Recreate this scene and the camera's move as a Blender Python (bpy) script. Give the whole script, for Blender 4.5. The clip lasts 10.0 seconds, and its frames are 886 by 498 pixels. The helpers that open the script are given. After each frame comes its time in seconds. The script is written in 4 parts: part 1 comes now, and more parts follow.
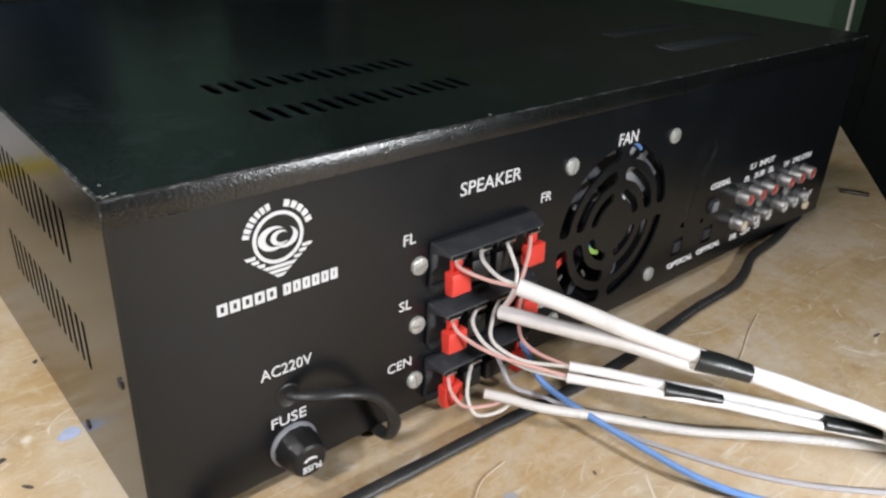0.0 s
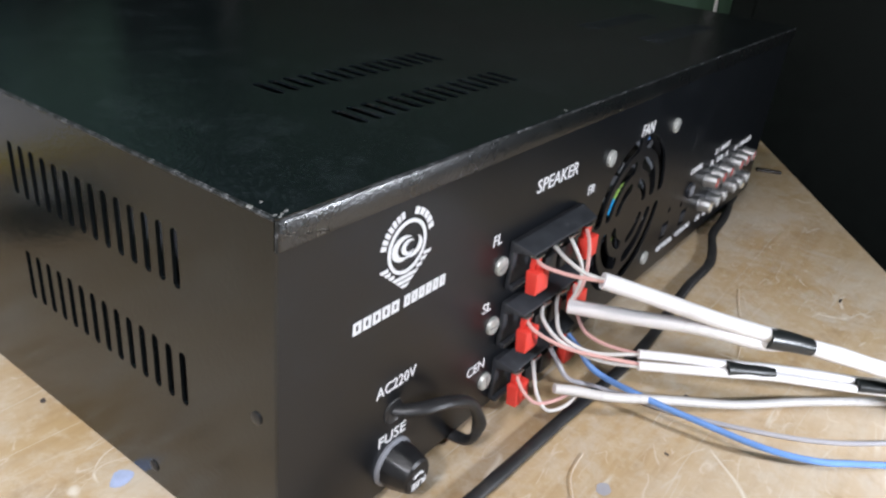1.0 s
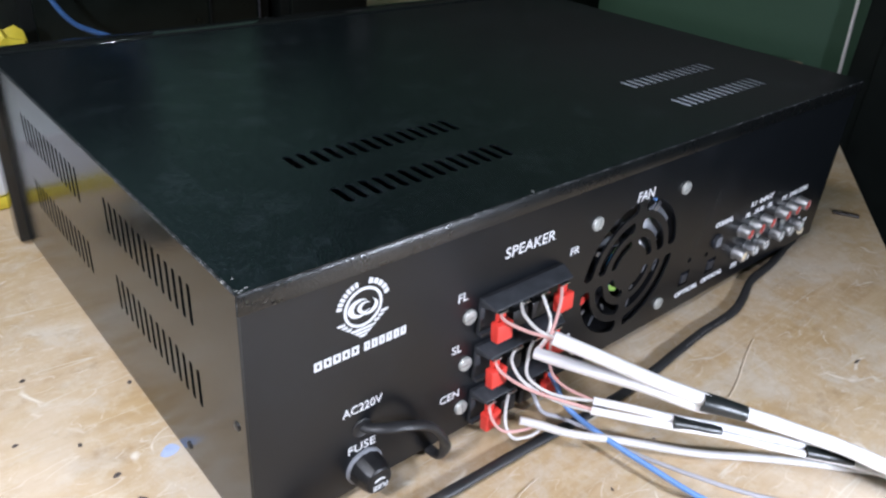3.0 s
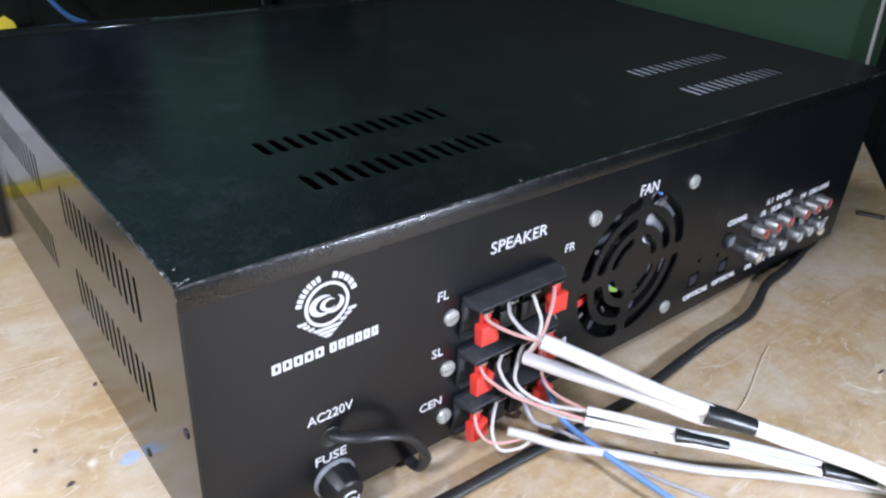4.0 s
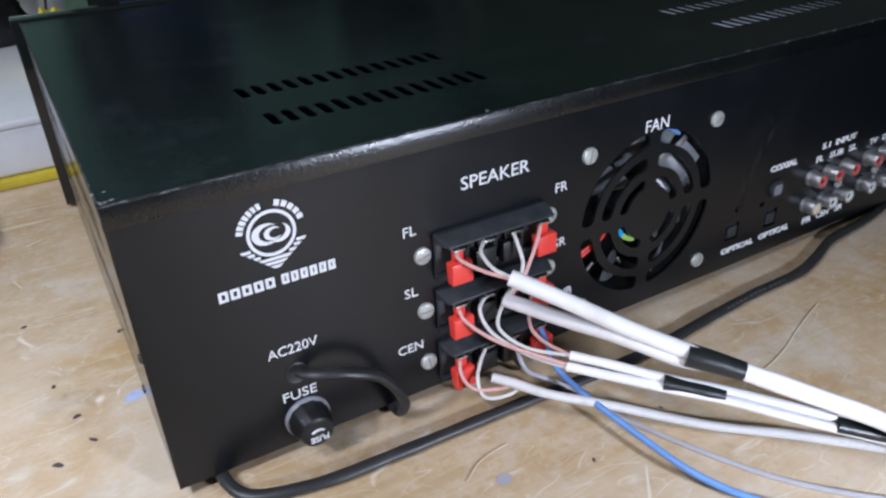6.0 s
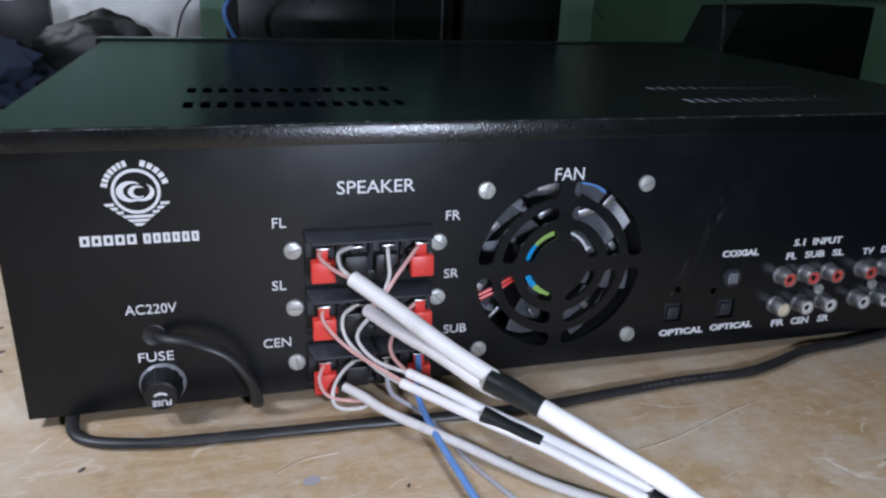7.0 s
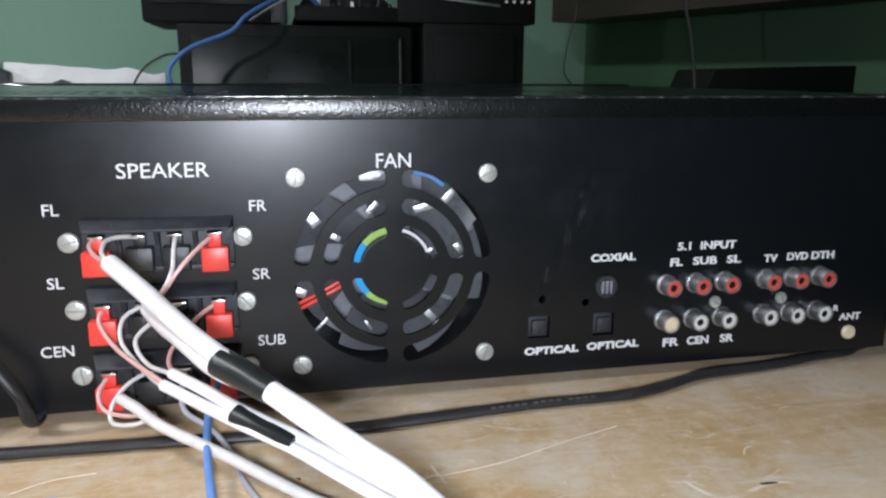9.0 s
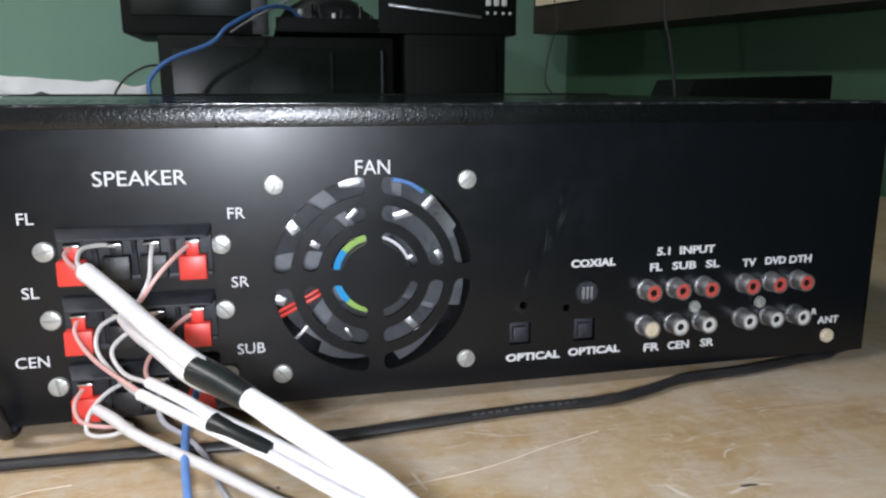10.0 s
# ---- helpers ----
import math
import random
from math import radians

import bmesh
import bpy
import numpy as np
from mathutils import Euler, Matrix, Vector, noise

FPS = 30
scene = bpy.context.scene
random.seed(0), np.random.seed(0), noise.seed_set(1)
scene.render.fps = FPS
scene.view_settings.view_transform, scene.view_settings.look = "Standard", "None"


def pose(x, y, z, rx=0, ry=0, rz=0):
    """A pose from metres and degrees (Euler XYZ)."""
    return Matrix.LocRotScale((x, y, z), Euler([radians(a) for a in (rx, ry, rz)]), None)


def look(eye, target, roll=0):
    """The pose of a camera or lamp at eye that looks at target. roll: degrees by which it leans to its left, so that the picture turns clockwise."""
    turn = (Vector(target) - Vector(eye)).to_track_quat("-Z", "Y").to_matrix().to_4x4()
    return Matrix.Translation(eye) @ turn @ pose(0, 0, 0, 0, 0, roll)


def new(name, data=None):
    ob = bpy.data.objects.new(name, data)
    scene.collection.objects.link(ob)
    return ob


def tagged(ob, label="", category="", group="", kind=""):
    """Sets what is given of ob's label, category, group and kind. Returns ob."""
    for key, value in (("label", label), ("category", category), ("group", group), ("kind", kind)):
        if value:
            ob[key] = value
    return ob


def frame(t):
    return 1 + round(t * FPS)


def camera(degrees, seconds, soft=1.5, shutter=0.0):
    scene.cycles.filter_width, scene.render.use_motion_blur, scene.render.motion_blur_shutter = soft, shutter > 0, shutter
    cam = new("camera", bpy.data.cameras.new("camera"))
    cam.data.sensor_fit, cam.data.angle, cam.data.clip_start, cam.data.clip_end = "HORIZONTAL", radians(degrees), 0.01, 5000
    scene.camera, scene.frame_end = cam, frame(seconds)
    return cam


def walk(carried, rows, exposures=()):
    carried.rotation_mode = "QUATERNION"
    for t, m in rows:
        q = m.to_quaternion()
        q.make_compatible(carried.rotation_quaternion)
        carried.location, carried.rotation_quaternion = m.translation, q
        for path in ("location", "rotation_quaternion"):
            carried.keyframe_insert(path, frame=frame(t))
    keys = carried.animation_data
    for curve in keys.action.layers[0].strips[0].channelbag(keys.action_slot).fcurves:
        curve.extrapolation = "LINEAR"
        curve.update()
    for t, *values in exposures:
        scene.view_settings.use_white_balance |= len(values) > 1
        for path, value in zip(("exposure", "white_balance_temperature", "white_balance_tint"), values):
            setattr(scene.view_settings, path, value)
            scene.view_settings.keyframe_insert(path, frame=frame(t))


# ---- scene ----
cam = camera(60.93, 10.0, 2.4)
PATH = [
    (0, (-0.0485, -0.1779, 0.1874), (1.1511, 1.1443, -0.7141), 3.25),
    (0.5, (-0.0805, -0.1434, 0.183), (1.2896, 0.9948, -0.7265), 7.12),
    (1, (-0.0997, -0.112, 0.1831), (1.3778, 0.8885, -0.7201), 6.25),
    (1.5, (-0.1185, -0.0959, 0.1859), (1.3876, 0.8468, -0.7321), 6.79),
    (2, (-0.1151, -0.1125, 0.2049), (1.3105, 0.9207, -0.7439), 6.08),
    (2.2, (-0.1068, -0.1236, 0.2188), (1.2765, 0.9397, -0.7599), 6.78),
    (3.3, (-0.0756, -0.1891, 0.2415), (1.0658, 1.1277, -0.7399), 3.96),
    (3.5, (-0.0699, -0.1826, 0.237), (1.084, 1.1293, -0.7363), 4.69),
    (4, (-0.0568, -0.1766, 0.2255), (1.0828, 1.1438, -0.7532), 3.84),
    (4.5, (-0.0549, -0.1693, 0.2211), (1.0444, 1.1743, -0.772), 2.94),
    (5, (-0.0538, -0.1675, 0.2197), (1.0557, 1.1487, -0.7984), 3.13),
    (5.2, (-0.0547, -0.1671, 0.218), (1.0414, 1.1468, -0.8175), 2.75),
    (6.5, (0.0406, -0.259, 0.1862), (0.686, 1.4237, -0.681), -1.89),
    (7, (0.0848, -0.2777, 0.1694), (0.5873, 1.5223, -0.5431), 2.03),
    (7.5, (0.1311, -0.2766, 0.156), (0.5677, 1.5916, -0.4089), 0.89),
    (8, (0.1543, -0.2708, 0.1315), (0.4429, 1.6311, -0.4156), -0.81),
    (8.2, (0.154, -0.2764, 0.1365), (0.3179, 1.6614, -0.3305), -1.61),
    (8.5, (0.1716, -0.2803, 0.1269), (0.4728, 1.646, -0.3186), -0.75),
    (9, (0.1746, -0.2763, 0.12), (0.5871, 1.6283, -0.3296), 0.22),
    (9.5, (0.1778, -0.2763, 0.1199), (0.5785, 1.6348, -0.3126), -0.25),
    (10, (0.1764, -0.2769, 0.1178), (0.6292, 1.6259, -0.3001), -0.01),
]
walk(cam, [(t, look(eye, target, roll)) for t, eye, target, roll in PATH],
     [(0, 0.02, 6900, 10), (0.5, 0.15, 6650, 10), (1.0, 0.14, 6400, 11), (1.5, 0.28, 6250, 12), (2.0, 0.22, 6150, 12), (3.5, 0.38, 5900, 13), (4.5, 0.36, 5850, 13), (5.0, 0.15, 5850, 13), (5.2, 0.10, 5850, 13),
      (6.3, -0.22, 5850, 14), (7.0, -0.39, 5800, 14), (7.5, 0.13, 5950, 11), (8.0, -0.06, 6050, 11), (8.2, 0.06, 6050, 10), (8.5, 0.12, 6100, 11), (9.0, 0.18, 6350, 11), (10, 0.17, 6450, 11)])

# ---- world and lights ----
world = bpy.data.worlds.new("room_air")
scene.world = world
world.use_nodes = True
world.node_tree.nodes["Background"].inputs[0].default_value = (0.55, 0.75, 0.68, 1)
world.node_tree.nodes["Background"].inputs[1].default_value = 0.012


def lamp(name, kind, power, at, aim=None, size=0.05, size_y=None, colour=(1, 1, 1), spread=None):
    data = bpy.data.lights.new(name, kind)
    data.energy, data.color = power, colour
    if kind == "AREA":
        data.shape, data.size, data.size_y = "RECTANGLE", size, size_y or size
    else:
        data.shadow_soft_size = size
    ob = new(name, data)
    ob.matrix_world = look(at, aim or (at[0], at[1], 0))
    return ob


# two fixed lamps for the phone's one moving torch, the second shifted left, and an unseen ceiling tube
lamp("phone_torch", "POINT", 4.4, (0.168, -0.330, 0.120), size=0.013, colour=(0.86, 0.91, 1.0))
torch = lamp("phone_torch", "SPOT", 4.9, (-0.195, -0.065, 0.238), (0.01, 0.30, 0.01), size=0.012, colour=(0.90, 0.92, 1.0))
torch.data.spot_size, torch.data.spot_blend = radians(130), 1.0
lamp("ceiling_tube", "AREA", 20.5, (-1.0, 0.05, 1.5), (-0.3, 0.35, 0.0), 1.2, 0.12, colour=(1.0, 0.98, 0.98))

# ---- materials ----


def ramp(nt, fac, stops):
    r = nt.nodes.new("ShaderNodeValToRGB")
    while len(r.color_ramp.elements) < len(stops):
        r.color_ramp.elements.new(0.5)
    for e, (p, c) in zip(r.color_ramp.elements, stops):
        e.position, e.color = p, (*c, 1) if len(c) == 3 else c
    nt.links.new(fac, r.inputs[0])
    return r.outputs[0]


def noise_tex(nt, co, scale, detail=4.0, rough=0.55, distort=0.0):
    n = nt.nodes.new("ShaderNodeTexNoise")
    n.inputs["Scale"].default_value, n.inputs["Detail"].default_value = scale, detail
    n.inputs["Roughness"].default_value, n.inputs["Distortion"].default_value = rough, distort
    nt.links.new(co, n.inputs["Vector"])
    return n.outputs["Fac"]


def stretched(nt, co, scale, turn=0.0):
    m = nt.nodes.new("ShaderNodeMapping")
    m.inputs["Scale"].default_value, m.inputs["Rotation"].default_value = scale, (0, 0, turn)
    nt.links.new(co, m.inputs["Vector"])
    return m.outputs[0]


def mix(nt, fac, a, b):
    m = nt.nodes.new("ShaderNodeMix")
    m.data_type = "RGBA"
    for sock, v in ((m.inputs[0], fac), (m.inputs[6], a), (m.inputs[7], b)):
        if isinstance(v, (int, float)):
            sock.default_value = v
        elif isinstance(v, tuple):
            sock.default_value = (*v, 1)
        else:
            nt.links.new(v, sock)
    return m.outputs[2]


def start(name):
    mat = bpy.data.materials.new(name)
    mat.use_nodes = True
    nt = mat.node_tree
    co = nt.nodes.new("ShaderNodeTexCoord").outputs["Object"]
    return mat, nt, nt.nodes["Principled BSDF"], co


def bump(nt, bsdf, height, strength, distance):
    b = nt.nodes.new("ShaderNodeBump")
    b.inputs["Strength"].default_value, b.inputs["Distance"].default_value = strength, distance
    nt.links.new(height, b.inputs["Height"])
    nt.links.new(b.outputs[0], bsdf.inputs["Normal"])


def surface(name, base, rough=0.5, metal=0.0, vary=0.15, scale=60.0, relief=0.0, relief_scale=400.0, dirt=None, rough_vary=0.1, coat=0.0, shine=0.5):
    """A plain surface with two scales of variation, fine relief and, if given, dirt."""
    mat, nt, bsdf, co = start(name)
    big, fine = noise_tex(nt, co, scale), noise_tex(nt, co, scale * 9, 3)
    dark = tuple(c * (1 - vary) for c in base)
    light = tuple(min(1, c * (1 + vary)) for c in base)
    col = mix(nt, 0.35, ramp(nt, big, [(0.3, dark), (0.7, light)]), ramp(nt, fine, [(0.3, dark), (0.7, light)]))
    if dirt:
        col = mix(nt, ramp(nt, noise_tex(nt, co, scale * 0.6, 6, 0.7), [(0.55, (0, 0, 0)), (0.75, (0.6, 0.6, 0.6))]), col, dirt)
    nt.links.new(col, bsdf.inputs["Base Color"])
    r = nt.nodes.new("ShaderNodeMapRange")
    r.inputs[3].default_value, r.inputs[4].default_value = max(0.02, rough - rough_vary), rough + rough_vary
    nt.links.new(big, r.inputs[0])
    nt.links.new(r.outputs[0], bsdf.inputs["Roughness"])
    bsdf.inputs["Metallic"].default_value = metal
    bsdf.inputs["Coat Weight"].default_value = coat
    bsdf.inputs["Specular IOR Level"].default_value = shine
    if relief:
        bump(nt, bsdf, noise_tex(nt, co, relief_scale, 2), relief, 0.001)
    return mat


def threads(nt, co, scale, width, mask_scale, mask_at, distort=1.2):
    """Thin wandering lines, broken up into short runs."""
    n = noise_tex(nt, co, scale, 1.5, 0.5, distort)
    line = ramp(nt, n, [(0.5 - width, (0, 0, 0)), (0.5, (1, 1, 1)), (0.5 + width, (0, 0, 0))])
    gate = ramp(nt, noise_tex(nt, co, mask_scale, 3, 0.6), [(mask_at, (0, 0, 0)), (mask_at + 0.06, (1, 1, 1))])
    m = nt.nodes.new("ShaderNodeMath")
    m.operation = "MULTIPLY"
    nt.links.new(line, m.inputs[0])
    nt.links.new(gate, m.inputs[1])
    return m.outputs[0]


def plywood():
    """Worn plywood: tan grain, rubbed pale patches, wandering scratches, grey smears."""
    mat, nt, bsdf, co = start("worn_plywood")
    grain = noise_tex(nt, stretched(nt, co, (2, 22, 2), 0.57), 5, 8, 0.65, 0.8)
    fine = noise_tex(nt, stretched(nt, co, (30, 160, 30), 0.57), 3, 4, 0.6)
    col = ramp(nt, grain, [(0.28, (0.37, 0.25, 0.135)), (0.5, (0.46, 0.325, 0.185)), (0.75, (0.54, 0.41, 0.26))])
    col = mix(nt, ramp(nt, noise_tex(nt, co, 13, 6, 0.65), [(0.42, (0, 0, 0)), (0.60, (0.8, 0.8, 0.8))]), col, (0.57, 0.46, 0.34))
    col = mix(nt, ramp(nt, noise_tex(nt, co, 8, 5, 0.6, 0.5), [(0.46, (0, 0, 0)), (0.64, (0.6, 0.6, 0.6))]), col, (0.43, 0.285, 0.125))
    col = mix(nt, ramp(nt, noise_tex(nt, co, 24, 7, 0.72, 0.4), [(0.49, (0, 0, 0)), (0.66, (0.62, 0.62, 0.62))]), col, (0.57, 0.52, 0.45))
    col = mix(nt, ramp(nt, noise_tex(nt, co, 130, 5, 0.7), [(0.50, (0, 0, 0)), (0.72, (0.55, 0.55, 0.55))]), col, (0.62, 0.54, 0.43))
    col = mix(nt, ramp(nt, noise_tex(nt, co, 60, 6, 0.7), [(0.58, (0, 0, 0)), (0.74, (0.5, 0.5, 0.5))]), col, (0.27, 0.17, 0.085))
    col = mix(nt, ramp(nt, fine, [(0.50, (0, 0, 0)), (0.8, (0.12, 0.12, 0.12))]), col, (0.24, 0.15, 0.08))
    for scale, width, mask, at in ((9, 0.0022, 30, 0.55), (17, 0.004, 40, 0.57)):
        col = mix(nt, threads(nt, co, scale, width, mask, at, 0.2), col, (0.70, 0.63, 0.53))
    for turn, size, at, run in ((0.95, 1.3, 0.55, 9), (-0.3, 1.1, 0.58, 7), (0.3, 1.5, 0.60, 12), (1.75, 1.4, 0.57, 8), (2.5, 1.6, 0.59, 11)):
        col = mix(nt, threads(nt, stretched(nt, co, (3, 30, 3), turn), size, 0.006, run / 6, at, 0.6), col, (0.60, 0.53, 0.43))
    for turn, size, width, run, at in ((0.2, 3.2, 0.006, 5, 0.53), (1.2, 3.8, 0.006, 6, 0.54), (2.2, 3.4, 0.005, 5, 0.55), (2.8, 4.2, 0.006, 7, 0.56)):
        faint = threads(nt, stretched(nt, co, (6, 16, 6), turn), size, width, run, at, 0.3)
        col = mix(nt, ramp(nt, faint, [(0.0, (0, 0, 0)), (1.0, (0.6, 0.6, 0.6))]), col, (0.68, 0.60, 0.50))
    nt.links.new(col, bsdf.inputs["Base Color"])
    bsdf.inputs["Roughness"].default_value = 0.5
    bump(nt, bsdf, grain, 0.2, 0.001)
    return mat


def enamel(name, rough, relief, relief_scale, base=(0.005, 0.0062, 0.0064), shine=0.5, film=(0.028, 0.032, 0.033), speckle=0.0):
    """Black stove enamel over sheet steel, with orange-peel relief and dust; speckle adds flecks of painted sheen."""
    mat, nt, bsdf, co = start(name)
    dust = noise_tex(nt, co, 45, 7, 0.75)
    col = mix(nt, ramp(nt, dust, [(0.52, (0, 0, 0)), (0.8, (0.25, 0.25, 0.25))]), base, film)
    if speckle:
        col = mix(nt, ramp(nt, noise_tex(nt, co, 1300, 2, 0.6), [(0.55, (0, 0, 0)), (0.72, (speckle, speckle, speckle))]), col, film)
    nt.links.new(col, bsdf.inputs["Base Color"])
    r = nt.nodes.new("ShaderNodeMapRange")
    r.inputs[3].default_value, r.inputs[4].default_value = rough * 0.8, rough * 1.35
    nt.links.new(dust, r.inputs[0])
    nt.links.new(r.outputs[0], bsdf.inputs["Roughness"])
    bsdf.inputs["Specular IOR Level"].default_value = shine
    bump(nt, bsdf, noise_tex(nt, co, relief_scale, 2, 0.5), relief, 0.0006)
    return mat


def worn_edge():
    """The lid's folded edge, its enamel rubbed through to pale metal in places."""
    mat, nt, bsdf, co = start("worn_enamel_edge")
    rub = noise_tex(nt, stretched(nt, co, (230, 500, 500)), 1.0, 7, 0.8)
    nt.links.new(ramp(nt, rub, [(0.48, (0.010, 0.011, 0.011)), (0.58, (0.06, 0.063, 0.066)), (0.74, (0.34, 0.34, 0.35))]), bsdf.inputs["Base Color"])
    bsdf.inputs["Roughness"].default_value = 0.5
    bsdf.inputs["Specular IOR Level"].default_value = 0.22
    bump(nt, bsdf, noise_tex(nt, co, 900, 3), 0.35, 0.0006)
    return mat


def wall_paint(name, base, stain):
    mat, nt, bsdf, co = start(name)
    big = noise_tex(nt, co, 2.2, 6, 0.6)
    col = ramp(nt, big, [(0.3, tuple(c * 0.82 for c in base)), (0.7, base)])
    col = mix(nt, ramp(nt, noise_tex(nt, co, 14, 7, 0.7), [(0.58, (0, 0, 0)), (0.8, (0.5, 0.5, 0.5))]), col, stain)
    nt.links.new(col, bsdf.inputs["Base Color"])
    bsdf.inputs["Roughness"].default_value = 0.6
    bump(nt, bsdf, noise_tex(nt, co, 70, 5), 0.3, 0.002)
    return mat


WOOD = plywood()
ENAMEL = enamel("black_enamel", 0.155, 0.10, 900, shine=0.5)
WORN = worn_edge()
# dust plus flecks that put the torch's bluish sheen into the lid's colour
LID = enamel("dusty_sheen_black_enamel", 0.14, 0.16, 1000, (0.0042, 0.0064, 0.0078), 0.5, (0.058, 0.073, 0.085), 0.26)
HAMMER = enamel("hammered_black_enamel", 0.26, 0.28, 1000, (0.004, 0.0045, 0.005), 0.78)
PANEL = enamel("satin_black_panel", 0.29, 0.03, 2200, (0.0048, 0.0058, 0.0076), 0.45, (0.020, 0.023, 0.029))
INK = surface("white_screen_ink", (0.80, 0.80, 0.82), 0.5, vary=0.06, scale=300)
SCREW = surface("nickel_screw", (0.52, 0.53, 0.50), 0.38, 0.45, 0.3, 220, 0.3, 900)
SLOT = surface("worn_driver_slot", (0.30, 0.30, 0.29), 0.5, 0.3, 0.3, 400)


def wispy():
    """A rubbed grey smear that breaks up into wisps."""
    mat, nt, bsdf, co = start("grey_scuff")
    smear = noise_tex(nt, stretched(nt, co, (420, 420, 90), 0.0), 0.9, 6, 0.7, 0.6)
    nt.links.new(ramp(nt, smear, [(0.53, (0, 0, 0)), (0.80, (0.34, 0.34, 0.34))]), bsdf.inputs["Alpha"])
    bsdf.inputs["Base Color"].default_value = (0.13, 0.13, 0.125, 1)
    bsdf.inputs["Roughness"].default_value = 0.6
    return mat


SCUFF = wispy()
VENT_PALE = surface("pale_vent_backing", (0.58, 0.62, 0.72), 0.55, vary=0.1, scale=60)
STAIN = surface("pale_blue_stain", (0.36, 0.42, 0.60), 0.6, vary=0.2, scale=200)
PIT = surface("dark_pit", (0.07, 0.055, 0.05), 0.8, vary=0.3, scale=300)
GLOSS = surface("glossy_black_acrylic", (0.008, 0.009, 0.009), 0.07, vary=0.2, scale=40, rough_vary=0.02)
STEEL = surface("tinned_steel", (0.70, 0.70, 0.70), 0.25, 1.0, 0.1, 200)
BLACK = surface("black_plastic", (0.012, 0.012, 0.013), 0.38, vary=0.3, scale=150, relief=0.15, relief_scale=1500)
TERMINAL = surface("dusty_black_moulding", (0.026, 0.028, 0.033), 0.5, vary=0.35, scale=250, dirt=(0.065, 0.068, 0.075), relief=0.2, relief_scale=1200)
RED = surface("red_plastic", (0.74, 0.055, 0.04), 0.38, vary=0.08, scale=200)
WHITE = surface("white_pvc_sheath", (0.77, 0.745, 0.75), 0.42, vary=0.05, scale=90, dirt=(0.5, 0.46, 0.43))
CLEAR_CORE = surface("whitish_core_insulation", (0.62, 0.60, 0.58), 0.35, vary=0.08, scale=200)
PINK_CORE = surface("pinkish_core_insulation", (0.64, 0.37, 0.34), 0.35, vary=0.12, scale=200)
TAPE = surface("black_insulating_tape", (0.012, 0.014, 0.014), 0.36, vary=0.3, scale=200, relief=0.25, relief_scale=200)
CORD = surface("black_rubber_cord", (0.020, 0.020, 0.021), 0.45, vary=0.3, scale=120, dirt=(0.06, 0.055, 0.05))
BLUE = surface("blue_pvc_core", (0.14, 0.29, 0.64), 0.4, vary=0.12, scale=120)
NAVY_PVC = surface("deep_blue_pvc", (0.055, 0.14, 0.36), 0.45, vary=0.15, scale=120)
GREY = surface("grey_pvc_core", (0.38, 0.37, 0.40), 0.4, vary=0.12, scale=120)
GUNMETAL = surface("fan_blade_plastic", (0.23, 0.237, 0.26), 0.34, vary=0.2, scale=120)
BLADE = surface("dark_fan_blade_plastic", (0.20, 0.205, 0.225), 0.3, vary=0.2, scale=120)
GLINT = surface("bare_aluminium", (0.62, 0.63, 0.66), 0.4, 1.0, 0.15, 150, 0.3, 500)
PCB = surface("green_circuit_board", (0.03, 0.17, 0.06), 0.35, vary=0.4, scale=120)
BLUE_LABEL = surface("blue_label_ink", (0.02, 0.34, 0.72), 0.35, vary=0.05)
LIME_LABEL = surface("lime_label_ink", (0.34, 0.54, 0.12), 0.35, vary=0.05)
CREAM = surface("cream_plastic", (0.72, 0.62, 0.45), 0.45, vary=0.1, scale=200)
JACK_METAL = surface("dull_nickel_jack", (0.44, 0.44, 0.45), 0.40, 0.9, 0.2, 250, 0.3, 700)
JACK_RED = surface("red_jack_insert", (0.62, 0.10, 0.08), 0.4, vary=0.1)
JACK_WHITE = surface("white_jack_insert", (0.70, 0.70, 0.68), 0.4, vary=0.1)
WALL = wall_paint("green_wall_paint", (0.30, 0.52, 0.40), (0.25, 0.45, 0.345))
# darker copy of the wall green: the east wall's dim light is in its colour
WALL_DIM = wall_paint("dimmed_green_wall_paint", (0.028, 0.075, 0.040), (0.023, 0.060, 0.033))
CEIL = wall_paint("grey_white_ceiling_paint", (0.55, 0.56, 0.52), (0.45, 0.44, 0.4))
FLOOR = surface("dark_cement_floor", (0.06, 0.06, 0.058), 0.7, vary=0.25, scale=8)
BROWN = surface("dark_brown_board", (0.024, 0.018, 0.014), 0.5, vary=0.35, scale=14)
SOOT = surface("black_vinyl_board", (0.0035, 0.005, 0.0045), 0.62, vary=0.3, scale=60, relief=0.2, relief_scale=500, shine=0.18)
SMOKE = surface("smoked_glossy_front", (0.006, 0.009, 0.0075), 0.30, vary=0.4, scale=25, shine=0.22)
PAPER = surface("soiled_white_paper", (0.77, 0.78, 0.79), 0.6, vary=0.08, scale=20, dirt=(0.5, 0.47, 0.4))
YELLOW = surface("yellow_board_edge", (0.62, 0.50, 0.04), 0.5, vary=0.15, scale=30)
DUSTY = surface("dusty_black_plastic", (0.022, 0.024, 0.030), 0.5, vary=0.5, scale=500, dirt=(0.11, 0.115, 0.14), relief=0.4, relief_scale=1500)
MILK = surface("milky_plastic", (0.74, 0.75, 0.78), 0.38, vary=0.06, scale=14, relief=0.05, relief_scale=60)
NAVY = surface("navy_cloth", (0.018, 0.026, 0.06), 0.85, vary=0.3, scale=60, relief=0.5, relief_scale=900)
FILM = surface("crumpled_clear_film", (0.62, 0.65, 0.66), 0.25, vary=0.15, scale=40, relief=0.8, relief_scale=120)

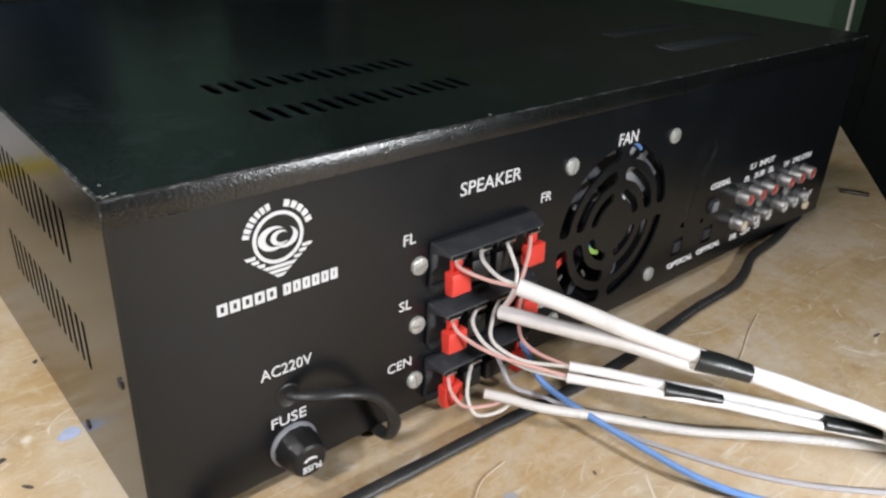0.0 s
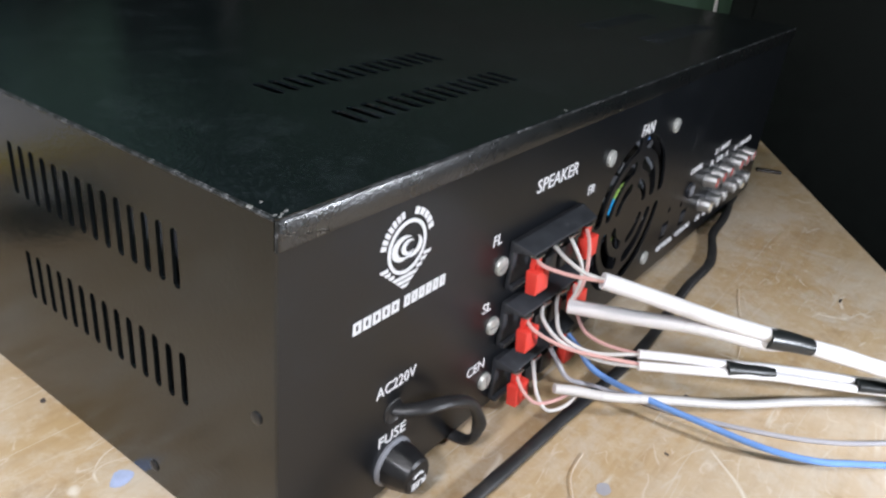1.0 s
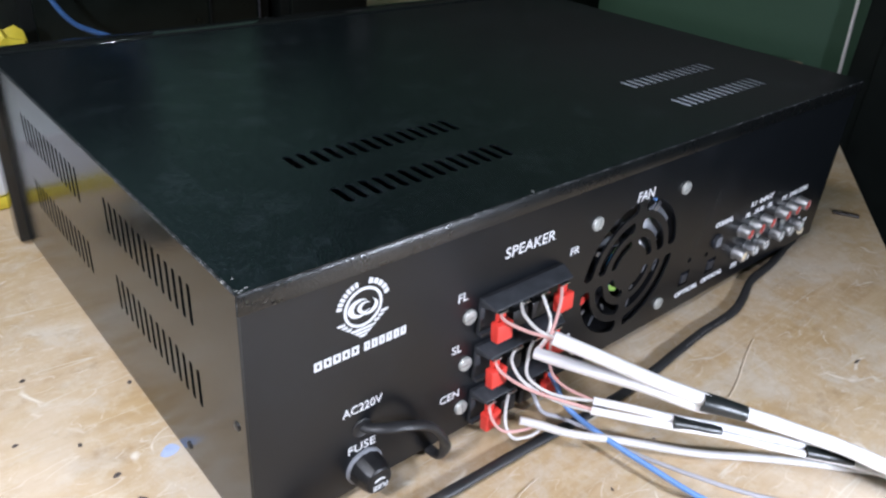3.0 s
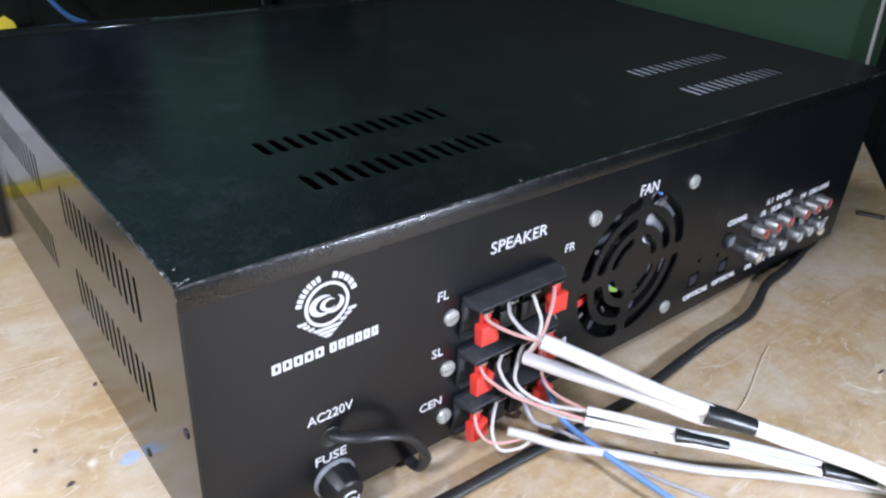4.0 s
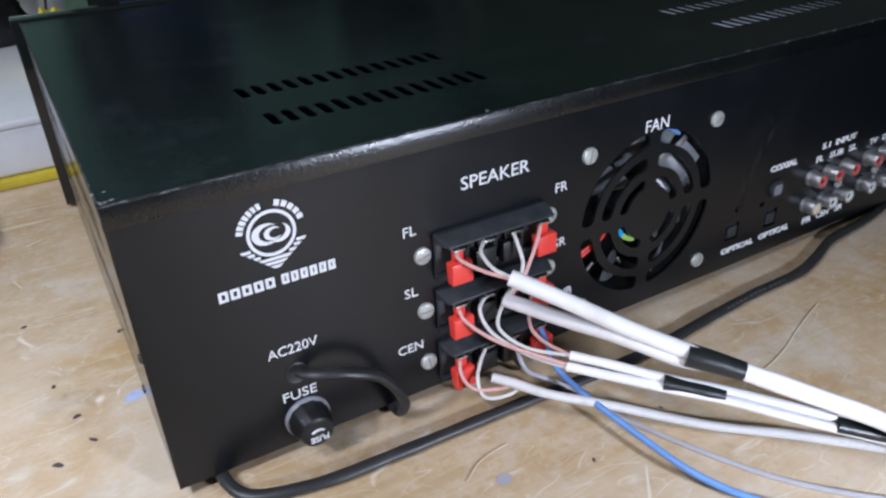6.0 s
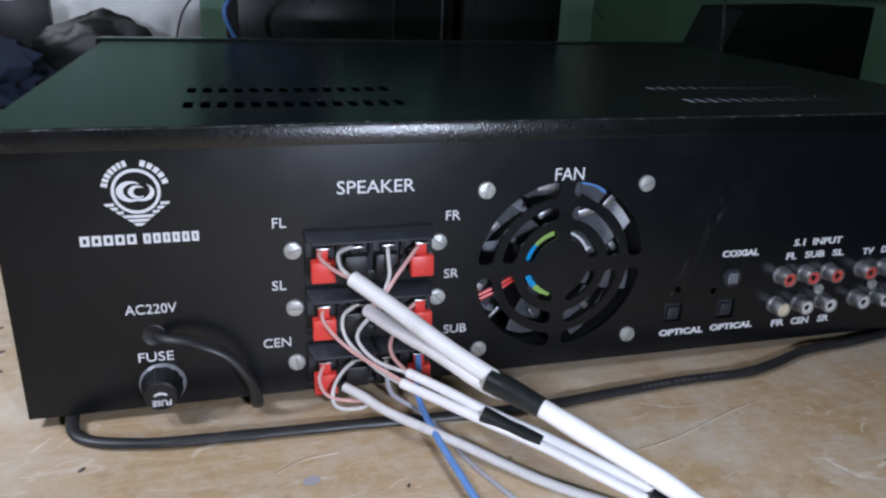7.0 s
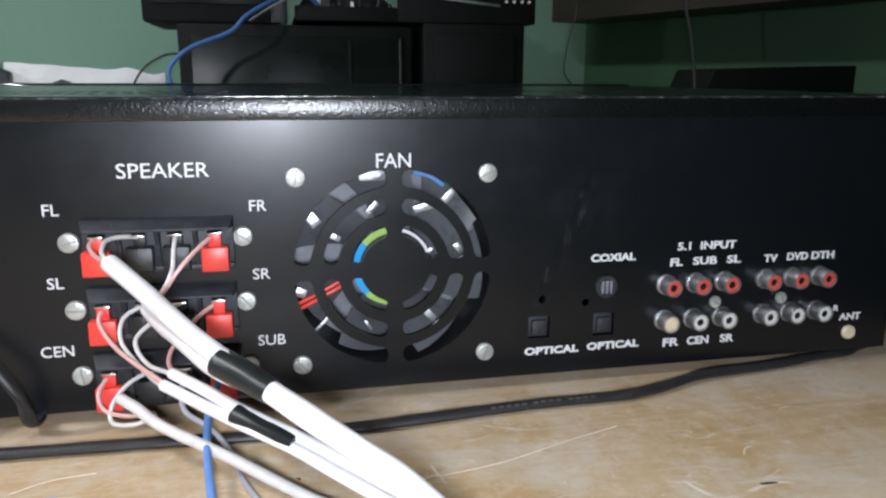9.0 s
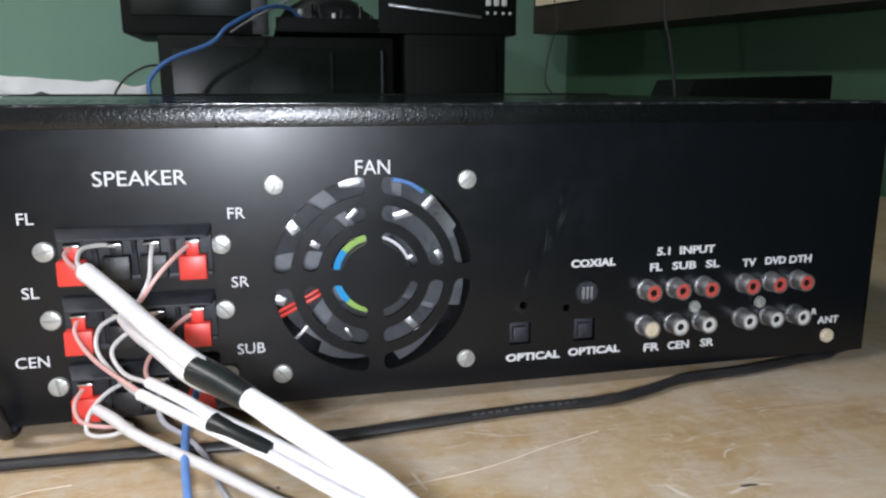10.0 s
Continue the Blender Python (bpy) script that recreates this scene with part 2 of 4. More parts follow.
# ---- mesh helpers ----
TABLE = -0.0046
WIDE, TALL, DEEP = 0.441, 0.1126, 0.286
home = {}


def thing(name, at, label, category, group="", kind=""):
    ob = new(name)
    ob.location = at
    ob.empty_display_size = 0.02
    home[ob.name] = Vector(at)
    return tagged(ob, label, category, group, kind)


def smooth(me, angle=0.6):
    me.polygons.foreach_set("use_smooth", [True] * len(me.polygons))
    me.set_sharp_from_angle(angle=angle)


def part(name, bm, material, parent=None, label="", at=None):
    """Links a bmesh, whose vertices are in world metres, as one mesh object under its parent."""
    base = Vector(at) if at is not None else (home[parent.name] if parent else Vector((0, 0, 0)))
    bmesh.ops.translate(bm, verts=bm.verts, vec=-base)
    me = bpy.data.meshes.new(name)
    bm.to_mesh(me)
    bm.free()
    smooth(me)
    me.materials.append(material)
    ob = new(name, me)
    home[ob.name] = base
    if parent:
        ob.parent = parent
        ob.location = base - home[parent.name]
    else:
        ob.location = base
    return tagged(ob, label)


def box(lo, hi, bevel=0.0, seg=2, bm=None):
    own = bmesh.new()
    bmesh.ops.create_cube(own, size=1.0)
    lo, hi = Vector(lo), Vector(hi)
    for v in own.verts:
        v.co = Vector([lo[i] + (v.co[i] + 0.5) * (hi[i] - lo[i]) for i in range(3)])
    if bevel:
        bmesh.ops.bevel(own, geom=list(own.edges), offset=bevel, segments=seg, profile=0.5, affect="EDGES")
    return join(bm, own)


def join(bm, own):
    if bm is None:
        return own
    me = bpy.data.meshes.new("joined")
    own.to_mesh(me)
    own.free()
    bm.from_mesh(me)
    bpy.data.meshes.remove(me)
    return bm


def lathe(profile, at, axis="-y", seg=28, bm=None):
    """A turned shape: profile rows of (radius, height along the axis)."""
    own = bmesh.new()
    rings = []
    for r, h in profile:
        ring = []
        for i in range(seg):
            a = 2 * math.pi * i / seg
            c, s = r * math.cos(a), r * math.sin(a)
            p = {"-y": (c, -h, s), "y": (-c, h, s), "z": (c, s, h), "x": (h, c, s), "-x": (-h, -c, s)}[axis]
            ring.append(own.verts.new(Vector(p) + Vector(at)))
        rings.append(ring)
    for a, b in zip(rings, rings[1:]):
        for i in range(seg):
            own.faces.new((a[i], a[(i + 1) % seg], b[(i + 1) % seg], b[i]))
    for ring in (rings[0], rings[-1]):
        if (ring[0].co - ring[seg // 2].co).length > 1e-6:
            own.faces.new(ring)
    bmesh.ops.remove_doubles(own, verts=own.verts, dist=1e-7)
    bmesh.ops.recalc_face_normals(own, faces=own.faces)
    return join(bm, own)


def glide(points, steps=10):
    """A smooth run of points through the given ones (Catmull-Rom)."""
    p = [Vector(q) for q in points]
    p = [2 * p[0] - p[1]] + p + [2 * p[-1] - p[-2]]
    out = []
    for i in range(1, len(p) - 2):
        for k in range(steps):
            t = k / steps
            a, b, c, d = p[i - 1:i + 3]
            out.append(0.5 * (2 * b + (c - a) * t + (2 * a - 5 * b + 4 * c - d) * t * t + (3 * b - a - 3 * c + d) * t ** 3))
    return out + [p[-2]]


def tube(points, r, seg=10, flat=1.0, wide=None, steps=10, bm=None, rough=0.0, taper=1.0):
    """A cable along the points; wide and flat give an oval section (wide across, flat upwards)."""
    own = bmesh.new()
    run = glide(points, steps)
    rings = []
    side = Vector((1, 0, 0))
    for i, q in enumerate(run):
        ahead = (run[min(i + 1, len(run) - 1)] - run[max(i - 1, 0)]).normalized()
        side = ahead.cross(Vector((0, 0, 1)))
        side = side.normalized() if side.length > 0.05 else Vector((1, 0, 0))
        up = side.cross(ahead).normalized()
        w = r * (1 + (taper - 1) * i / (len(run) - 1)) * (1 + (rough * noise.noise(q * 90) if rough else 0.0))
        ring = []
        for k in range(seg):
            a = 2 * math.pi * k / seg
            ring.append(own.verts.new(q + side * math.cos(a) * w * (wide or 1.0) + up * math.sin(a) * w * flat))
        rings.append(ring)
    for a, b in zip(rings, rings[1:]):
        for k in range(seg):
            own.faces.new((a[k], a[(k + 1) % seg], b[(k + 1) % seg], b[k]))
    own.faces.new(rings[0])
    own.faces.new(rings[-1])
    bmesh.ops.recalc_face_normals(own, faces=own.faces)
    return join(bm, own)


def sheet(outline, holes, thick, place):
    """A sheet cut from an outline with holes; place turns (u, v, w) into the world."""
    cu = bpy.data.curves.new("cut", "CURVE")
    cu.dimensions, cu.fill_mode, cu.extrude = "2D", "BOTH", thick / 2
    for loop in [outline] + holes:
        sp = cu.splines.new("POLY")
        sp.points.add(len(loop) - 1)
        for q, (u, v) in zip(sp.points, loop):
            q.co = (u, v, 0, 1)
        sp.use_cyclic_u = True
    ob = bpy.data.objects.new("cut", cu)
    scene.collection.objects.link(ob)
    me = bpy.data.meshes.new_from_object(ob.evaluated_get(bpy.context.evaluated_depsgraph_get()))
    bpy.data.objects.remove(ob)
    bm = bmesh.new()
    bm.from_mesh(me)
    bmesh.ops.remove_doubles(bm, verts=bm.verts, dist=1e-6)
    for v in bm.verts:
        v.co = Vector(place(*v.co))
    bmesh.ops.recalc_face_normals(bm, faces=bm.faces)
    return bm


def slot(u0, u1, v0, v1, n=5):
    """The outline of a round-ended slot, its ends along v."""
    r, c = (u1 - u0) / 2, (u0 + u1) / 2
    top = [(c + r * math.cos(math.pi * i / n), v1 - r + r * math.sin(math.pi * i / n)) for i in range(n + 1)]
    return top + [(c - r * math.cos(math.pi * i / n), v0 + r - r * math.sin(math.pi * i / n)) for i in range(n + 1)]


def arc_slot(cx, cz, r0, r1, a0, a1, n=12):
    """A round-cornered slot along an arc, angles in degrees."""
    out = []
    cr = min((r1 - r0) * 0.38, 0.0024)
    def at(r, a):
        return (cx + r * math.cos(a), cz + r * math.sin(a))
    a0, a1 = radians(a0), radians(a1)
    d0, d1 = cr / r0, cr / r1
    out += [at(r1 - cr, a0), at(r1 - cr * 0.3, a0 + d1 * 0.3)]
    out += [at(r1, a0 + d1 + (a1 - a0 - 2 * d1) * i / n) for i in range(n + 1)]
    out += [at(r1 - cr * 0.3, a1 - d1 * 0.3), at(r1 - cr, a1), at(r0 + cr, a1), at(r0 + cr * 0.3, a1 - d0 * 0.3)]
    out += [at(r0, a1 - d0 - (a1 - a0 - 2 * d0) * i / n) for i in range(n + 1)]
    out += [at(r0 + cr * 0.3, a0 + d0 * 0.3), at(r0 + cr, a0)]
    return out


def disc_outline(cx, cz, r, n=28):
    return [(cx + r * math.cos(2 * math.pi * i / n), cz + r * math.sin(2 * math.pi * i / n)) for i in range(n)]


def on_panel(y):
    """Turns (u, v, w) into the rear panel's plane at depth y."""
    return lambda u, v, w: (u, y + w, v)


def lettering(text, x0, x1, z, tall, parent, y=-0.0003, bold=0.0, turned=False, material=None, name="lettering"):
    """Printed words from x0 to x1, tall metres high, centred on height z."""
    cu = bpy.data.curves.new("words", "FONT")
    cu.body, cu.size, cu.extrude, cu.offset, cu.resolution_u = text, 1.0, 0.004, bold, 3
    ob = bpy.data.objects.new("words", cu)
    scene.collection.objects.link(ob)
    me = bpy.data.meshes.new_from_object(ob.evaluated_get(bpy.context.evaluated_depsgraph_get()))
    bpy.data.objects.remove(ob)
    bm = bmesh.new()
    bm.from_mesh(me)
    lo = Vector([min(v.co[i] for v in bm.verts) for i in range(3)])
    hi = Vector([max(v.co[i] for v in bm.verts) for i in range(3)])
    for v in bm.verts:
        u, w = (v.co.x - lo.x) / (hi.x - lo.x), (v.co.y - lo.y) / (hi.y - lo.y)
        if turned:
            u, w = 1 - u, 1 - w
        v.co = Vector((x0 + u * (x1 - x0), y - (v.co.z - lo.z) * 0.03, z + (w - 0.5) * tall))
    return part(name, bm, material or INK, parent)


# ---- the room ----
def slab(name, a, b, thick, z0, z1, material, label, category):
    """An upright wall from a to b in plan, its inner face on that line, thickness to the left of the way."""
    a, b = Vector((*a, 0)), Vector((*b, 0))
    n = Vector((-(b - a).y, (b - a).x, 0)).normalized() * thick
    bm = bmesh.new()
    low = [bm.verts.new((q.x, q.y, z0)) for q in (a, b, b + n, a + n)]
    top = [bm.verts.new((q.co.x, q.co.y, z1)) for q in low]
    bm.faces.new(low[::-1]), bm.faces.new(top)
    for i in range(4):
        bm.faces.new((low[i], low[(i + 1) % 4], top[(i + 1) % 4], top[i]))
    bmesh.ops.recalc_face_normals(bm, faces=bm.faces)
    ob = part(name, bm, material, None, "", ((a + b) / 2 + Vector((0, 0, z0))))
    return tagged(ob, label, category, kind="structure")


FLOOR_Z, CEIL_Z = -0.76, 2.1
corner = Vector((0.72, 1.04))
along_b, along_a = Vector((0.30, -0.954)), Vector((-0.954, -0.30))
east_end, west_end = corner + along_b * 3.6, corner + along_a * 3.4
far_end = corner + along_b * 3.6 + along_a * 3.4
slab("wall_east", east_end, corner, -0.12, FLOOR_Z, CEIL_Z, WALL_DIM, "green painted plaster wall beside the workbench, darkened for dim light", "wall")
slab("wall_north", corner, west_end, -0.12, FLOOR_Z, CEIL_Z, WALL, "green painted plaster wall behind the workbench", "wall")
slab("wall_south", far_end, east_end, -0.12, FLOOR_Z, CEIL_Z, WALL, "plain green painted plaster wall closing the room", "wall")
slab("wall_west", west_end, far_end, -0.12, FLOOR_Z, CEIL_Z, WALL, "plain green painted plaster wall closing the room", "wall")


def level(name, z0, z1, material, label):
    bm = bmesh.new()
    q = [corner + (corner - far_end) * 0.06, east_end + (east_end - west_end) * 0.06, far_end + (far_end - corner) * 0.06, west_end + (west_end - east_end) * 0.06]
    low = [bm.verts.new((p.x, p.y, z0)) for p in q]
    top = [bm.verts.new((p.x, p.y, z1)) for p in q]
    bm.faces.new(low), bm.faces.new(top)
    for i in range(4):
        bm.faces.new((low[i], low[(i + 1) % 4], top[(i + 1) % 4], top[i]))
    bmesh.ops.recalc_face_normals(bm, faces=bm.faces)
    return tagged(part(name, bm, material), label, name, kind="structure")


level("floor", FLOOR_Z - 0.1, FLOOR_Z, FLOOR, "dark grey cement floor under the workbench")
level("ceiling", CEIL_Z, CEIL_Z + 0.1, CEIL, "off-white painted plaster ceiling")

# ---- the workbench ----
bench = thing("workbench", (0.1, 0.3, FLOOR_Z), "tan worn plywood workbench with scratches and pits", "table")
edge, u_dir = Vector((0.530, -0.008)), Vector((0.842, 0.540))
n_dir = Vector((-0.540, 0.842))
top_corners = [edge + u_dir * 0.47, corner + Vector((-0.015, -0.02)), corner + along_a * 1.40 + Vector((0.003, -0.012)), edge - u_dir * 1.25 + n_dir * 0.30, edge - u_dir * 1.25]
bm = bmesh.new()
low = [bm.verts.new((p.x, p.y, TABLE - 0.019)) for p in top_corners]
top = [bm.verts.new((p.x, p.y, TABLE)) for p in top_corners]
bm.faces.new(low), bm.faces.new(top)
for i in range(len(low)):
    bm.faces.new((low[i], low[(i + 1) % len(low)], top[(i + 1) % len(low)], top[i]))
bmesh.ops.recalc_face_normals(bm, faces=bm.faces)
bmesh.ops.bevel(bm, geom=list(bm.edges), offset=0.0015, segments=2, profile=0.5, affect="EDGES")
part("tabletop", bm, WOOD, bench)
for p in (edge + u_dir * 0.36 + n_dir * 0.05, edge - u_dir * 1.18 + n_dir * 0.06, corner + Vector((-0.06, -0.08)), corner + along_a * 1.33 + Vector((0.02, -0.06))):
    part("leg", box((p.x - 0.025, p.y - 0.025, FLOOR_Z), (p.x + 0.025, p.y + 0.025, TABLE - 0.019), 0.003), BROWN, bench)

# ---- the amplifier ----
amp = thing("amplifier", (WIDE / 2, DEEP / 2, TABLE), "black enamelled surround amplifier seen from its wired rear", "amplifier")
FAN = (0.2157, 0.0478)
BLOCKS = (0.0629, 0.0385, 0.0139)

# rear panel with its cut-outs
holes = []
for r0, r1 in ((0.0316, 0.0383), (0.0215, 0.0276), (0.0128, 0.0173)):
    gap = math.degrees(0.0030 / ((r0 + r1) / 2))
    for q in range(4):
        holes.append(arc_slot(*FAN, r0, r1, 90 * q + gap, 90 * q + 90 - gap))
holes += [[(0.270, 0.0157), (0.279, 0.0157), (0.279, 0.0250), (0.270, 0.0250)], [(0.298, 0.0150), (0.3072, 0.0150), (0.3072, 0.0247), (0.298, 0.0247)]]
holes += [disc_outline(0.3025, 0.0361, 0.0048), disc_outline(0.0481, 0.0315, 0.0042, 16), disc_outline(0.2757, 0.0320, 0.0017, 12), disc_outline(0.2942, 0.0297, 0.0016, 12)]
rim = [(0.0012, 0.0), (WIDE - 0.0012, 0.0), (WIDE - 0.0012, TALL - 0.001), (0.0012, TALL - 0.001)]
panel = part("rear_panel", sheet(rim, holes, 0.0012, on_panel(0.0006)), PANEL, amp, "satin black sheet steel rear panel")

# folded lid: top, two sides, hammered rear lip
holes = []
for x0, x1, rows in ((0.0635, 0.1535, ((0.0320, 0.0465), (0.0685, 0.0828))), (0.2875, 0.3725, ((0.0285, 0.0430), (0.0650, 0.0790)))):
    for y0, y1 in rows:
        n = 14
        step = (x1 - x0 - 0.0040) / (n - 1)
        holes += [slot(x0 + i * step, x0 + i * step + 0.0040, y0, y1) for i in range(n)]
lid = part("lid_top", sheet([(0.0, -0.0012), (WIDE, -0.0012), (WIDE, DEEP), (0.0, DEEP)], holes, 0.0007, lambda u, v, w: (u, v, TALL - 0.00035 + w)), LID, amp, "glossy black enamelled lid with vent slots")
side_holes = []
for y0 in (0.0353, 0.1525):
    for z0, z1 in ((0.0412, 0.0592), (0.0792, 0.0968)):
        side_holes += [slot(y0 + i * 0.0062, y0 + i * 0.0062 + 0.0029, z0, z1) for i in range(14)]
side_rim = [(0.0, 0.0), (DEEP, 0.0), (DEEP, TALL - 0.0008), (0.0, TALL - 0.0008)]
for x in (0.0006, WIDE - 0.0006):
    part("lid_side", sheet(side_rim, side_holes, 0.0012, lambda u, v, w: (x + w, u, v)), ENAMEL, amp, "glossy black enamelled side with vent slots")
part("lid_lip", box((0.0, -0.0016, 0.1043), (WIDE, -0.0002, TALL - 0.0008), 0.0005), HAMMER, amp, "hammered black enamel lip")
part("lid_edge", tube([(0.0005, -0.0009, TALL - 0.0008), (WIDE / 2, -0.0009, TALL - 0.0008), (WIDE - 0.0005, -0.0009, TALL - 0.0008)], 0.00065, 10, steps=4), WORN, amp)
part("lid_edge", tube([(0.0004, 0.0, TALL - 0.0006), (0.0004, DEEP / 2, TALL - 0.0006), (0.0004, DEEP, TALL - 0.0006)], 0.0007, 8, steps=4), WORN, amp)
part("lid_edge", tube([(0.0004, -0.0008, 0.1043), (0.0004, -0.0008, 0.108), (0.0004, -0.0008, TALL - 0.0006)], 0.0006, 8, steps=4), WORN, amp)
random.seed(11)
for x, y, count in ((0.0012, -0.0012, 5), (0.1313, -0.0010, 3), (0.0005, 0.006, 3)):
    for k in range(count):
        cx_, cy_ = x + random.uniform(-0.0006, 0.0032), y + random.uniform(0.0, 0.0022)
        bm = bmesh.new()
        ring = [bm.verts.new((cx_ + random.uniform(0.0003, 0.0009) * math.cos(a), cy_ + random.uniform(0.0002, 0.0005) * math.sin(a), TALL + 0.00012)) for a in (0.2, 1.4, 2.7, 3.9, 5.2)]
        low = [bm.verts.new((v.co.x, v.co.y, TALL - 0.0003)) for v in ring]
        bm.faces.new(ring)
        for i in range(5):
            bm.faces.new((low[i], low[(i + 1) % 5], ring[(i + 1) % 5], ring[i]))
        part("paint_chip", bm, SLOT, amp, "pale chip in the enamel")
part("bottom_plate", box((0.001, 0.002, 0.0), (WIDE - 0.001, DEEP, 0.0012)), PANEL, amp)
part("fascia", box((-0.005, DEEP, -0.0025), (WIDE + 0.005, DEEP + 0.014, TALL + 0.0012), 0.0011, 4), GLOSS, amp, "thick glossy black front fascia")
for x in (0.045, WIDE - 0.045):
    for y in (0.04, DEEP - 0.03):
        part("foot", lathe([(0.0085, 0.0), (0.0095, 0.0012), (0.0095, 0.0036), (0.008, 0.0046)], (x, y, TABLE), "z", 20), BLACK, amp)
# pale block added close under the lid to make the right vents look light
part("vent_backing", box((0.276, 0.018, 0.072), (0.376, 0.092, TALL - 0.0009), 0.0005), VENT_PALE, amp, "pale block added to brighten the right-hand vents")
part("transformer", box((0.07, 0.15, 0.002), (0.16, 0.24, 0.075), 0.004), GUNMETAL, amp)


def screw(x, y, z, r, parent, axis="-y", material=SCREW, turn=None):
    """A flat pan-headed screw with a driver slot."""
    head = part("screw", lathe([(r, 0.0), (r, 0.0008), (r * 0.93, 0.0013), (r * 0.6, 0.0016), (0.0, 0.0017)], (x, y, z), axis, 24), material, parent)
    if axis == "-y":
        a = random.uniform(0, math.pi) if turn is None else turn
        bm = box((-r * 0.8, -0.00182, -r * 0.09), (r * 0.8, -0.0012, r * 0.09))
        bmesh.ops.rotate(bm, verts=bm.verts, cent=(0, 0, 0), matrix=Matrix.Rotation(a, 3, "Y"))
        bmesh.ops.translate(bm, verts=bm.verts, vec=(x, y, z))
        if parent is not panel:
            part("driver_slot", bm, SLOT, head)
        else:
            join_into(head, bm)
    return head


def join_into(ob, bm):
    """Adds a bmesh, in world metres, with a darker second material to a part's mesh."""
    bmesh.ops.translate(bm, verts=bm.verts, vec=-home[ob.name])
    for f in bm.faces:
        f.material_index = 1
    own = bmesh.new()
    own.from_mesh(ob.data)
    me = bpy.data.meshes.new("joined")
    bm.to_mesh(me)
    bm.free()
    own.from_mesh(me)
    own.to_mesh(ob.data)
    own.free()
    ob.data.materials.append(SLOT)


FAN_SCREW = 0.0360
for dx, dz in ((-1, 1), (1, 1), (1, -1), (-1, -1)):
    screw(FAN[0] + dx * FAN_SCREW, 0, FAN[1] + dz * FAN_SCREW, 0.0036, panel)
for z in BLOCKS:
    screw(0.1018, 0, z, 0.0035, panel)
    screw(0.1602, 0, z, 0.0035, panel)
for x in (0.3521, 0.3837):
    screw(x, -0.001, 0.0268, 0.0026, panel)
for y, z in ((0.0067, 0.0540), (0.0555, 0.0068)):
    screw(0.0009, y, z, 0.0020, amp, "-x", BLACK)

# printed words
for words, x0, x1, z, tall, bold in (
        ("SPEAKER", 0.1193, 0.1499, 0.0874, 0.0052, 0.0), ("FAN", 0.2091, 0.2220, 0.0893, 0.0053, 0.0), ("FL", 0.0945, 0.0997, 0.0745, 0.0040, 0.0),
        ("FR", 0.1630, 0.1690, 0.0740, 0.0040, 0.0), ("SL", 0.0934, 0.0988, 0.0486, 0.0040, 0.0), ("SR", 0.1630, 0.1692, 0.0486, 0.0040, 0.0),
        ("CEN", 0.0888, 0.0997, 0.0236, 0.0040, 0.0), ("SUB", 0.1637, 0.1737, 0.0228, 0.0040, 0.0), ("AC220V", 0.0389, 0.0574, 0.0428, 0.0040, 0.0),
        ("FUSE", 0.0416, 0.0546, 0.0224, 0.0040, 0.0), ("COXIAL", 0.2955, 0.3150, 0.0482, 0.0033, 0.025), ("OPTICAL", 0.2685, 0.2918, 0.0103, 0.0033, 0.025),
        ("OPTICAL", 0.2955, 0.3188, 0.0106, 0.0033, 0.025), ("5.1  INPUT", 0.3336, 0.3605, 0.0514, 0.0034, 0.02), ("FL", 0.3308, 0.3364, 0.0448, 0.0034, 0.02),
        ("SUB", 0.3411, 0.3522, 0.0449, 0.0034, 0.02), ("SL", 0.3568, 0.3633, 0.0449, 0.0034, 0.02), ("TV", 0.3744, 0.3809, 0.0444, 0.0034, 0.02),
        ("DVD", 0.3855, 0.3957, 0.0447, 0.0034, 0.02), ("DTH", 0.3975, 0.4086, 0.0447, 0.0034, 0.02), ("FR", 0.3299, 0.3373, 0.0098, 0.0036, 0.02),
        ("CEN", 0.3411, 0.3513, 0.0098, 0.0036, 0.02), ("SR", 0.3568, 0.3633, 0.0098, 0.0036, 0.02), ("ANT", 0.4151, 0.4262, 0.0157, 0.0033, 0.02),
        ("R", 0.4117, 0.4144, 0.0200, 0.0028, 0.02)):
    lettering(words, x0, x1, z, tall, panel, bold=bold * 1.4 + 0.002)

# the maker's mark: plain shapes only
cx, cz = 0.0477, 0.0892


def flat_part(name, outline, holes, parent, y=-0.0004, material=INK):
    return part(name, sheet(outline, holes, 0.0003, on_panel(y)), material, parent)


flat_part("logo_ring", disc_outline(cx, cz, 0.0083, 40), [disc_outline(cx, cz, 0.0072, 40)], panel)
for k, (ox, oz, r, w, a0, a1) in enumerate(((-0.0012, 0.0, 0.0043, 0.0024, 48, 312), (0.0008, -0.0002, 0.0026, 0.0017, 40, 320), (0.0014, 0.0, 0.0041, 0.0018, -125, 55))):
    turns = [(i / 20, radians(a0 + (a1 - a0) * i / 20)) for i in range(21)]
    outer = [(cx + ox + (r + w / 2 * math.sin(math.pi * f)) * math.cos(a), cz + oz + 0.78 * (r + w / 2 * math.sin(math.pi * f)) * math.sin(a)) for f, a in turns]
    inner = [(cx + ox + (r - w / 2 * math.sin(math.pi * f)) * math.cos(a), cz + oz + 0.78 * (r - w / 2 * math.sin(math.pi * f)) * math.sin(a)) for f, a in turns[19:0:-1]]
    flat_part("logo_swoosh", outer + inner, [], panel, -0.0004 - 0.00012 * k)
